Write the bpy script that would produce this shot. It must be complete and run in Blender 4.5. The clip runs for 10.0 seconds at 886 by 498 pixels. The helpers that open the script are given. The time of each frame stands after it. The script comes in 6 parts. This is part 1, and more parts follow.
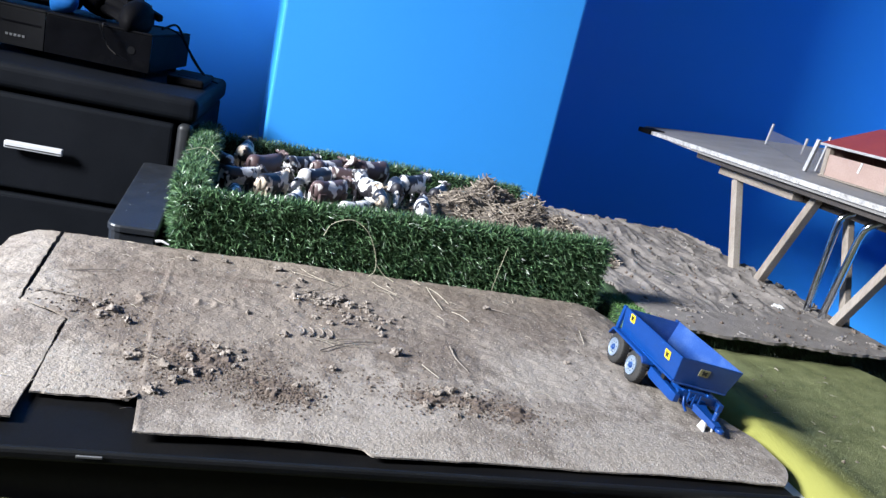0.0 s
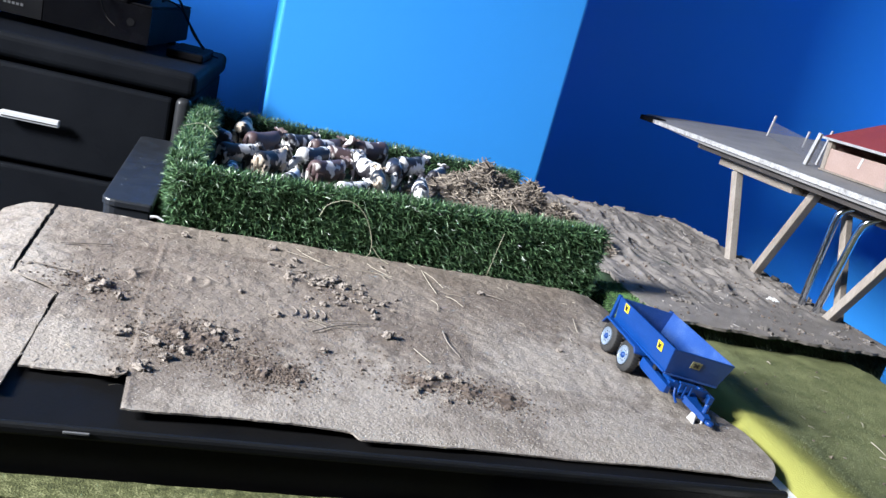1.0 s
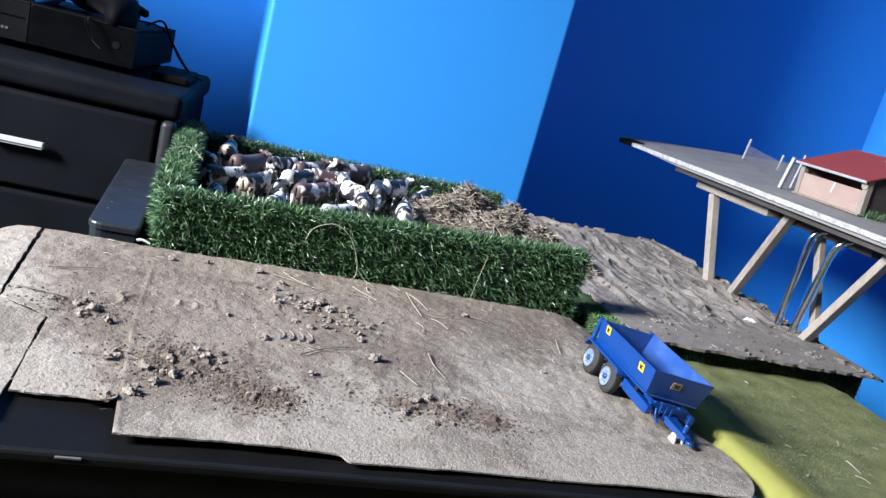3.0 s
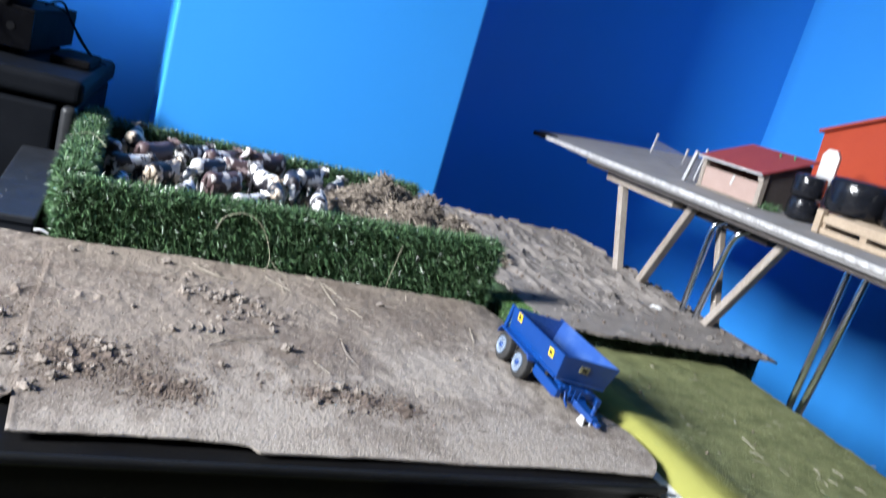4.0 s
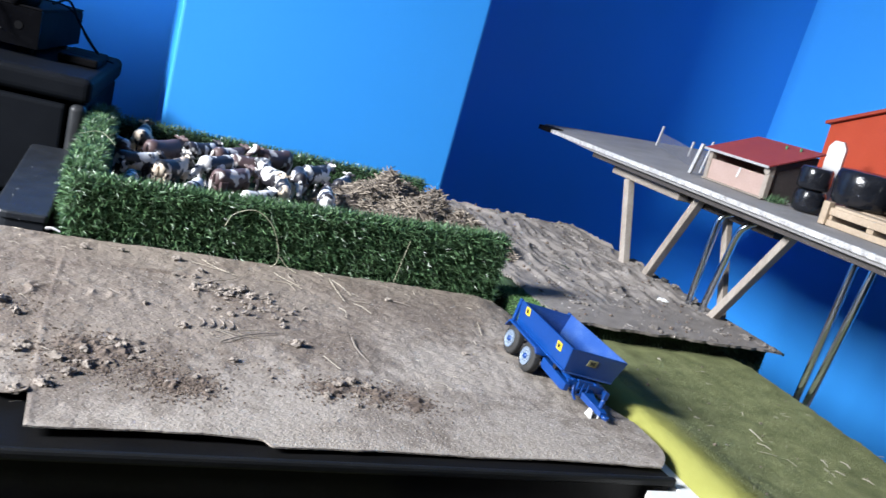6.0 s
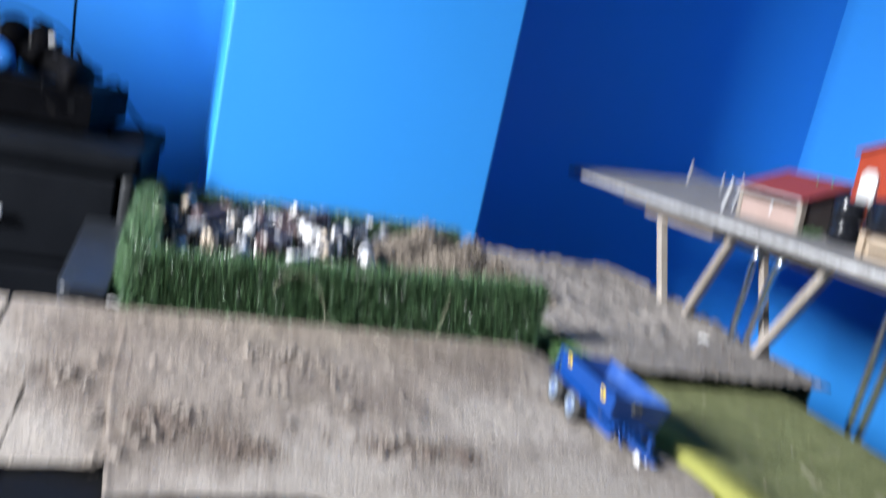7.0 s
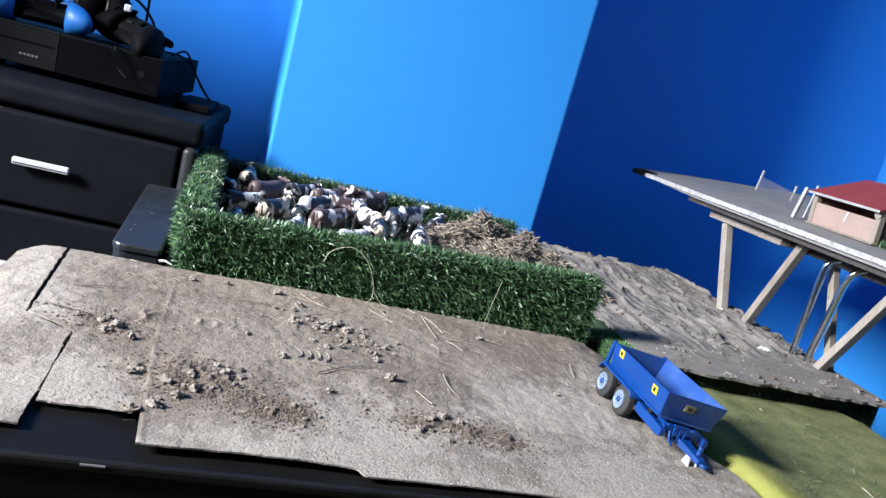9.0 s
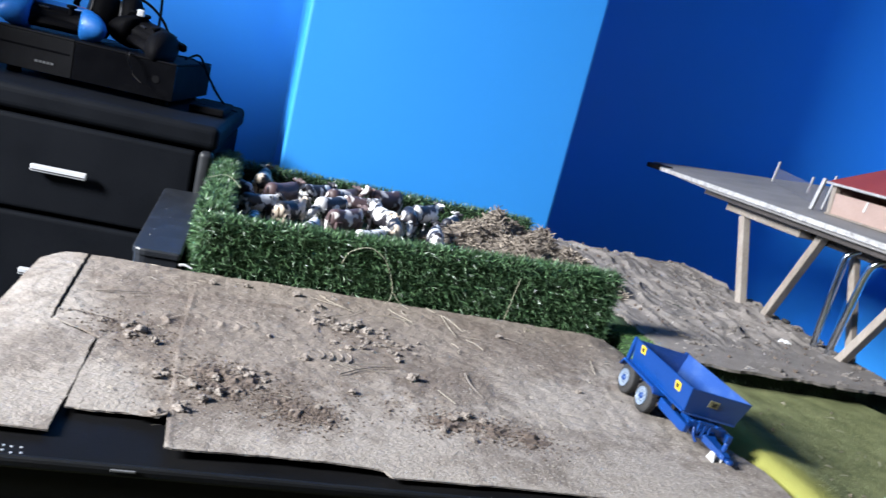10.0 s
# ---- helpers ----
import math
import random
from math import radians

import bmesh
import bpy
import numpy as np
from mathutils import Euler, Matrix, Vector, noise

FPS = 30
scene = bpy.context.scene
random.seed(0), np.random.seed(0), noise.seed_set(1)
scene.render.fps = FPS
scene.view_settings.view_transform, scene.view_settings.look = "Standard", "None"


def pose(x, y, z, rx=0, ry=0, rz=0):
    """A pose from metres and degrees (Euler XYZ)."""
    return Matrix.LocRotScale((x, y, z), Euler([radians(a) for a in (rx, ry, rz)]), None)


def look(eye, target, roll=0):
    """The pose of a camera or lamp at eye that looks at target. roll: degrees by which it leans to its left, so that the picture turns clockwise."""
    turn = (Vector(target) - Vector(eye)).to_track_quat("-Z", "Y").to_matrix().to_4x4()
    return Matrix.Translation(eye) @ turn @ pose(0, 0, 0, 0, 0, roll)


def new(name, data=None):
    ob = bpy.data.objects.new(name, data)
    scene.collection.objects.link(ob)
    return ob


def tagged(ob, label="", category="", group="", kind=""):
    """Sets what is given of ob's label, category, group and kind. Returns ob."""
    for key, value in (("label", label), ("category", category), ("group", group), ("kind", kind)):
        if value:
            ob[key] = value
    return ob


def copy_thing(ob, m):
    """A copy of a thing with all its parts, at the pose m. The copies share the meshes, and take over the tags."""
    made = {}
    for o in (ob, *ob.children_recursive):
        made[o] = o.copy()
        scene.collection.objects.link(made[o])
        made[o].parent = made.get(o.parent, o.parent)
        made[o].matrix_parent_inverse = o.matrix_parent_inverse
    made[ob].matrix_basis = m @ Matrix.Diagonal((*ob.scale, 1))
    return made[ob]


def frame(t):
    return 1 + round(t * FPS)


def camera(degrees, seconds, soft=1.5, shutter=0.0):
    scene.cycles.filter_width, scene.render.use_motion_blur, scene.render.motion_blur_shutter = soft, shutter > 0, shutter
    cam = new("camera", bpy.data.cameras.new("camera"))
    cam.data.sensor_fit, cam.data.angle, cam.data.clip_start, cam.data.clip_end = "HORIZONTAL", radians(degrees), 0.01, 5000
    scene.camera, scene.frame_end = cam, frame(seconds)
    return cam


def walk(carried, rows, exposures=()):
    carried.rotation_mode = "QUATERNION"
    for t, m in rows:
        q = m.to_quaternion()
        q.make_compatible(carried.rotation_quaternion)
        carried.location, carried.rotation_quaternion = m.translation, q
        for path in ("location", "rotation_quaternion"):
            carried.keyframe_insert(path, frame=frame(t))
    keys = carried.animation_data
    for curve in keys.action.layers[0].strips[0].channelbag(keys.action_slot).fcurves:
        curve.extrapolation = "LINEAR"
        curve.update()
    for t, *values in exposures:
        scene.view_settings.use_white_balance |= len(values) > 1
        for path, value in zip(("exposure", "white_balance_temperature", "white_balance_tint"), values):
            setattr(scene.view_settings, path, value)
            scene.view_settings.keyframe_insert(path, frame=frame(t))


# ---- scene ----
cam = camera(60.7, 10.0, soft=1.4, shutter=0.9)
# seconds, eye, yaw (to the left), pitch (up), roll (leaning left)
PATH = [
    (0, (0.0215, 0.0089, 1.0352), -16.599, -14.695, 12.949),
    (0.0334, (0.0216, 0.0091, 1.0353), -16.621, -14.732, 12.971),
    (0.1, (0.0244, 0.0098, 1.0351), -17.435, -15.296, 13.433),
    (0.2, (0.0301, 0.0115, 1.0346), -19.290, -15.367, 14.385),
    (0.3, (0.0363, 0.0134, 1.0341), -21.245, -15.689, 15.138),
    (0.4, (0.0405, 0.0146, 1.0339), -20.899, -15.660, 15.240),
    (0.5, (0.0427, 0.0154, 1.0339), -19.980, -15.727, 15.225),
    (1, (0.0253, 0.0133, 1.0383), -17.086, -16.031, 14.765),
    (1.5, (0.0217, 0.0090, 1.0405), -17.077, -15.588, 14.620),
    (2, (0.0168, 0.0015, 1.0458), -18.557, -14.008, 15.367),
    (2.2, (0.0156, 0.0026, 1.0452), -18.142, -14.272, 15.116),
    (3.3, (0.0131, 0.0010, 1.0472), -18.350, -14.224, 14.971),
    (3.5, (0.0172, -0.0047, 1.0501), -19.170, -13.628, 15.041),
    (3.9, (0.0213, -0.0041, 1.0445), -23.850, -12.276, 16.314),
    (4, (0.0200, -0.0039, 1.0437), -24.412, -13.125, 16.337),
    (4.1, (0.0199, -0.0030, 1.0434), -24.143, -13.560, 15.902),
    (4.5, (0.0084, 0.0011, 1.0452), -24.526, -13.775, 17.111),
    (5, (0.0104, -0.0041, 1.0472), -24.663, -13.088, 16.728),
    (5.2, (0.0168, -0.0075, 1.0441), -25.119, -12.937, 16.513),
    (6.3, (0.0101, -0.0090, 1.0479), -23.075, -14.043, 15.159),
    (6.5, (0.0051, -0.0131, 1.0508), -21.990, -13.790, 14.854),
    (6.7, (0.0007, -0.0214, 1.0559), -21.624, -13.090, 14.477),
    (6.8, (-0.0037, -0.0270, 1.0600), -19.925, -13.193, 13.426),
    (6.9, (-0.0045, -0.0278, 1.0643), -21.163, -13.771, 13.077),
    (7, (-0.0085, -0.0319, 1.0689), -20.770, -11.190, 12.143),
    (7.1, (-0.0079, -0.0304, 1.0682), -20.220, -8.363, 12.398),
    (7.2, (-0.0099, -0.0311, 1.0645), -19.603, -7.241, 12.515),
    (7.3, (-0.0097, -0.0276, 1.0624), -20.285, -7.969, 13.021),
    (7.5, (-0.0140, -0.0193, 1.0547), -20.155, -8.231, 13.722),
    (7.9, (-0.0009, -0.0178, 1.0494), -18.139, -8.171, 14.658),
    (8, (0.0019, -0.0186, 1.0480), -18.299, -8.373, 14.819),
    (8.0334, (0.0032, -0.0186, 1.0475), -18.342, -8.446, 14.871),
    (8.1, (0.0063, -0.0199, 1.0440), -19.554, -10.462, 16.032),
    (8.5, (0.0152, -0.0141, 1.0382), -18.141, -12.296, 15.749),
    (9, (0.0075, -0.0167, 1.0368), -16.589, -12.124, 15.140),
    (9.5, (0.0037, -0.0164, 1.0366), -16.959, -12.059, 14.920),
    (10, (-0.0018, -0.0133, 1.0374), -15.766, -12.572, 13.905),
]


def aim(eye, yaw, pitch, roll):
    y, p = radians(yaw), radians(pitch)
    ahead = Vector((-math.sin(y) * math.cos(p), math.cos(y) * math.cos(p), math.sin(p)))
    return look(eye, Vector(eye) + ahead, roll)


walk(cam, [(t, aim(eye, yaw, pitch, roll)) for t, eye, yaw, pitch, roll in PATH], [(0.0, 0.0), (10.0, 0.0)])

# ---------------------------------------------------------------- light
world = bpy.data.worlds.new("sky")
scene.world = world
world.use_nodes = True
wn, wl = world.node_tree.nodes, world.node_tree.links
sky = wn.new("ShaderNodeTexSky")
sky.sky_type, sky.sun_disc = "NISHITA", False
sky.sun_elevation, sky.sun_rotation = radians(35), radians(200)
wl.new(sky.outputs[0], wn["Background"].inputs[0])
wn["Background"].inputs[1].default_value = 0.1

WIN_Y0, WIN_Y1, WIN_Z0, WIN_Z1, LEFT_X = -0.12, 0.68, 1.86, 2.90, -2.95
day = bpy.data.lights.new("window_daylight", "AREA")
day.shape, day.size, day.size_y = "RECTANGLE", WIN_Y1 - WIN_Y0 - 0.1, WIN_Z1 - WIN_Z0 - 0.1
day.spread = radians(72)  # sky light falls into the room downwards
day.energy, day.color = 93.0, (0.92, 0.95, 1.0)
lamp = new("window_daylight", day)
lamp.matrix_world = look((LEFT_X - 0.03, (WIN_Y0 + WIN_Y1) / 2, (WIN_Z0 + WIN_Z1) / 2), (0.26, 1.14, 0.54))

# ---------------------------------------------------------------- tools


def part(name, bm, material, parent=None, label="", smooth=False):
    me = bpy.data.meshes.new(name)
    if isinstance(bm, bmesh.types.BMesh):
        bm.normal_update()
        bm.to_mesh(me)
        bm.free()
    else:
        me.from_pydata(*bm)
        me.update()
    if smooth:
        me.polygons.foreach_set("use_smooth", [True] * len(me.polygons))
        me.set_sharp_from_angle(angle=radians(50))
    for m in material if isinstance(material, (list, tuple)) else [material]:
        me.materials.append(m)
    ob = new(name, me)
    ob.parent = parent
    if label:
        tagged(ob, label)
    return ob


def thing(name, label, category, m=None, group="", kind=""):
    ob = new(name)
    ob.empty_display_size = 0.02
    ob.matrix_world = m or Matrix()
    return tagged(ob, label, category, group, kind)


def box(x0, x1, y0, y1, z0, z1, bevel=0.0, seg=2, bm=None, m=None):
    bm = bm or bmesh.new()
    got = bmesh.ops.create_cube(bm, size=1.0)["verts"]
    for v in got:
        v.co = Vector((x0 + (v.co.x + 0.5) * (x1 - x0), y0 + (v.co.y + 0.5) * (y1 - y0), z0 + (v.co.z + 0.5) * (z1 - z0)))
    if bevel:
        made = bmesh.ops.bevel(bm, geom=list({e for v in got for e in v.link_edges}), offset=bevel, segments=seg, affect="EDGES", profile=0.5)
        got = list({v for f in made["faces"] for v in f.verts} | {v for v in got if v.is_valid})
    if m:
        bmesh.ops.transform(bm, matrix=m, verts=got)
    return bm


def loft(rings, bm=None, cap=True):
    """Closed rings of equal count, skinned in order."""
    bm = bm or bmesh.new()
    rows = [[bm.verts.new(p) for p in ring] for ring in rings]
    for a, b in zip(rows, rows[1:]):
        for i in range(len(a)):
            j = (i + 1) % len(a)
            bm.faces.new((a[i], a[j], b[j], b[i]))
    if cap:
        bm.faces.new(rows[0][::-1])
        bm.faces.new(rows[-1])
    return bm


def ring(c, ax, ay, rx, ry, n=10):
    c, ax, ay = Vector(c), Vector(ax), Vector(ay)
    return [c + ax * rx * math.cos(2 * math.pi * i / n) + ay * ry * math.sin(2 * math.pi * i / n) for i in range(n)]


def tube(points, r, n=8, bm=None, r1=None):
    pts = [Vector(p) for p in points]
    rings, up = [], None
    for i, p in enumerate(pts):
        d = (pts[min(i + 1, len(pts) - 1)] - pts[max(i - 1, 0)]).normalized()
        side = d.cross(up) if up is not None else d.orthogonal()
        if side.length < 1e-5:
            side = d.orthogonal()
        side.normalize()
        up = side.cross(d).normalized()
        k = i / max(1, len(pts) - 1)
        rr = r if r1 is None else r + (r1 - r) * k
        rings.append(ring(p, side, up, rr, rr, n))
    return loft(rings, bm)


def bend(points, steps=6):
    """Points along a smooth line through the given ones."""
    p = [Vector(q) for q in points]
    p = [2 * p[0] - p[1]] + p + [2 * p[-1] - p[-2]]
    out = []
    for i in range(1, len(p) - 2):
        for s in range(steps):
            t = s / steps
            a, b, c, d = p[i - 1 : i + 3]
            out.append(0.5 * (2 * b + (c - a) * t + (2 * a - 5 * b + 4 * c - d) * t * t + (3 * b - a - 3 * c + d) * t**3))
    return out + [p[-2]]


def cyl(c, axis, r, h, n=20, bm=None, bevel=0.0):
    """A cylinder centred at c along axis."""
    axis = Vector(axis).normalized()
    a = axis.orthogonal().normalized()
    b = axis.cross(a)
    c = Vector(c)
    b_ = min(bevel, h / 2, r)
    rings = [ring(c - axis * h / 2, a, b, r - b_, r - b_, n)]
    if b_:
        rings += [ring(c - axis * (h / 2 - b_ * 0.3), a, b, r - 0.3 * b_, r - 0.3 * b_, n), ring(c - axis * (h / 2 - b_), a, b, r, r, n),
                  ring(c + axis * (h / 2 - b_), a, b, r, r, n), ring(c + axis * (h / 2 - b_ * 0.3), a, b, r - 0.3 * b_, r - 0.3 * b_, n)]
    rings.append(ring(c + axis * h / 2, a, b, r - b_, r - b_, n))
    return loft(rings, bm)


def sheet(x0, x1, y0, y1, nx, ny, top, under, keep=None, warp=None):
    """A slab whose upper side follows top(x, y) and whose lower side lies at under(x, y)."""
    verts, faces, use = [], [], {}
    xs, ys = [x0 + (x1 - x0) * i / nx for i in range(nx + 1)], [y0 + (y1 - y0) * j / ny for j in range(ny + 1)]
    cells = {(i, j) for i in range(nx) for j in range(ny) if keep is None or keep((xs[i] + xs[i + 1]) / 2, (ys[j] + ys[j + 1]) / 2)}

    def at(i, j, up):
        k = (i, j, up)
        if k not in use:
            use[k] = len(verts)
            x, y = warp(xs[i], ys[j]) if warp else (xs[i], ys[j])
            verts.append((x, y, top(x, y) if up else under(x, y)))
        return use[k]

    for i, j in cells:
        c = [(i, j), (i + 1, j), (i + 1, j + 1), (i, j + 1)]
        faces.append([at(*q, 1) for q in c])
        faces.append([at(*q, 0) for q in c[::-1]])
        for (a, b), (di, dj) in zip(zip(c, c[1:] + c[:1]), ((0, -1), (1, 0), (0, 1), (-1, 0))):
            if (i + di, j + dj) not in cells:
                faces.append([at(*a, 0), at(*b, 0), at(*b, 1), at(*a, 1)])
    return verts, [], faces


def bumps(x, y, scale, seed=0.0):
    return noise.noise(Vector((x * scale + seed, y * scale - seed * 0.7, seed)))


# ---------------------------------------------------------------- materials


def surf(name, colours, rough=0.6, scale=20.0, fine=200.0, bump=0.2, metal=0.0, spread=0.35, depth=0.002, stretch=(1, 1, 1), spec=0.5, own=0.0, rough_var=0.1, coat=0.0):
    """A worn surface: colours mixed at a coarse and a fine scale, with relief at the fine one. own: how far each piece differs."""
    m = bpy.data.materials.new(name)
    m.use_nodes = True
    n, l = m.node_tree.nodes, m.node_tree.links
    b = n["Principled BSDF"]
    tc, mp = n.new("ShaderNodeTexCoord"), n.new("ShaderNodeMapping")
    mp.inputs["Scale"].default_value = stretch
    l.new(tc.outputs["Object"], mp.inputs["Vector"])
    n1, n2 = n.new("ShaderNodeTexNoise"), n.new("ShaderNodeTexNoise")
    for q, s, d in ((n1, scale, 5), (n2, fine, 3)):
        l.new(mp.outputs[0], q.inputs["Vector"])
        q.inputs["Scale"].default_value, q.inputs["Detail"].default_value = s, d
    mix = n.new("ShaderNodeMath")
    mix.operation = "MULTIPLY_ADD"
    l.new(n2.outputs[0], mix.inputs[0])
    mix.inputs[1].default_value = 0.5
    half = n.new("ShaderNodeMath")
    half.operation = "MULTIPLY"
    half.inputs[1].default_value = 0.5
    l.new(n1.outputs[0], half.inputs[0])
    l.new(half.outputs[0], mix.inputs[2])
    fac = mix.outputs[0]
    if own:
        info, ad = n.new("ShaderNodeObjectInfo"), n.new("ShaderNodeMath")
        ad.operation = "MULTIPLY_ADD"
        l.new(info.outputs["Random"], ad.inputs[0])
        ad.inputs[1].default_value = own
        l.new(fac, ad.inputs[2])
        su = n.new("ShaderNodeMath")
        su.operation = "SUBTRACT"
        l.new(ad.outputs[0], su.inputs[0])
        su.inputs[1].default_value = own / 2
        fac = su.outputs[0]
    ramp = n.new("ShaderNodeValToRGB")
    e = ramp.color_ramp.elements
    lo, hi = 0.5 - spread / 2, 0.5 + spread / 2
    while len(e) < len(colours):
        e.new(0.5)
    for i, c in enumerate(colours):
        e[i].position = lo + (hi - lo) * i / max(1, len(colours) - 1)
        e[i].color = (*c, 1)
    l.new(fac, ramp.inputs[0])
    l.new(ramp.outputs[0], b.inputs["Base Color"])
    rr = n.new("ShaderNodeMath")
    rr.operation = "MULTIPLY_ADD"
    l.new(n1.outputs[0], rr.inputs[0])
    rr.inputs[1].default_value, rr.inputs[2].default_value = rough_var * 2, rough - rough_var
    l.new(rr.outputs[0], b.inputs["Roughness"])
    b.inputs["Metallic"].default_value = metal
    b.inputs["Specular IOR Level"].default_value = spec
    b.inputs["Coat Weight"].default_value = coat
    bp = n.new("ShaderNodeBump")
    bp.inputs["Strength"].default_value, bp.inputs["Distance"].default_value = bump, depth
    l.new(n2.outputs[0], bp.inputs["Height"])
    l.new(bp.outputs[0], b.inputs["Normal"])
    return m


def blade_surf(name, low, high, rough=0.45):
    """Blades or straws, each of its own shade."""
    m = bpy.data.materials.new(name)
    m.use_nodes = True
    n, l = m.node_tree.nodes, m.node_tree.links
    b = n["Principled BSDF"]
    g, ramp = n.new("ShaderNodeNewGeometry"), n.new("ShaderNodeValToRGB")
    e = ramp.color_ramp.elements
    cols = [low, tuple((p + q) / 2 for p, q in zip(low, high)), high]
    e.new(0.6)
    for i, (pos, c) in enumerate(zip((0.0, 0.7, 1.0), cols)):
        e[i].position, e[i].color = pos, (*c, 1)
    l.new(g.outputs["Random Per Island"], ramp.inputs[0])
    l.new(ramp.outputs[0], b.inputs["Base Color"])
    b.inputs["Roughness"].default_value = rough
    return m


def cow_surf(name, dark, pale, cover):
    """Hide with belts and patches, each animal with its own; cover: how much of it is dark."""
    m = bpy.data.materials.new(name)
    m.use_nodes = True
    n, l = m.node_tree.nodes, m.node_tree.links
    b = n["Principled BSDF"]
    tc, info = n.new("ShaderNodeTexCoord"), n.new("ShaderNodeObjectInfo")
    sc, add = n.new("ShaderNodeVectorMath"), n.new("ShaderNodeVectorMath")
    sc.operation, add.operation = "SCALE", "ADD"
    cmb = n.new("ShaderNodeCombineXYZ")
    for i in range(3):
        l.new(info.outputs["Random"], cmb.inputs[i])
    l.new(cmb.outputs[0], sc.inputs[0])
    sc.inputs["Scale"].default_value = 7.0
    mp = n.new("ShaderNodeMapping")
    mp.inputs["Scale"].default_value = (1.15, 0.85, 0.75)
    l.new(tc.outputs["Object"], mp.inputs["Vector"])
    l.new(mp.outputs[0], add.inputs[0])
    l.new(sc.outputs[0], add.inputs[1])
    no, fleck = n.new("ShaderNodeTexNoise"), n.new("ShaderNodeTexNoise")
    no.inputs["Scale"].default_value, no.inputs["Detail"].default_value = 58.0, 2.0
    fleck.inputs["Scale"].default_value, fleck.inputs["Detail"].default_value = 420.0, 3.0
    l.new(add.outputs[0], no.inputs["Vector"])
    l.new(tc.outputs["Object"], fleck.inputs["Vector"])
    edge = n.new("ShaderNodeValToRGB")
    edge.color_ramp.elements[0].position, edge.color_ramp.elements[1].position = 0.985 - cover, 1.02 - cover
    l.new(no.outputs[0], edge.inputs[0])
    toned = n.new("ShaderNodeMix")
    toned.data_type = "RGBA"
    l.new(fleck.outputs[0], toned.inputs["Factor"])
    toned.inputs["A"].default_value, toned.inputs["B"].default_value = (*(v * 0.7 for v in pale), 1), (*(min(0.9, v * 1.25) for v in pale), 1)
    mx = n.new("ShaderNodeMix")
    mx.data_type = "RGBA"
    l.new(edge.outputs[0], mx.inputs["Factor"])
    l.new(toned.outputs["Result"], mx.inputs["A"])
    mx.inputs["B"].default_value = (*dark, 1)
    l.new(mx.outputs["Result"], b.inputs["Base Color"])
    b.inputs["Roughness"].default_value = 0.5
    return m


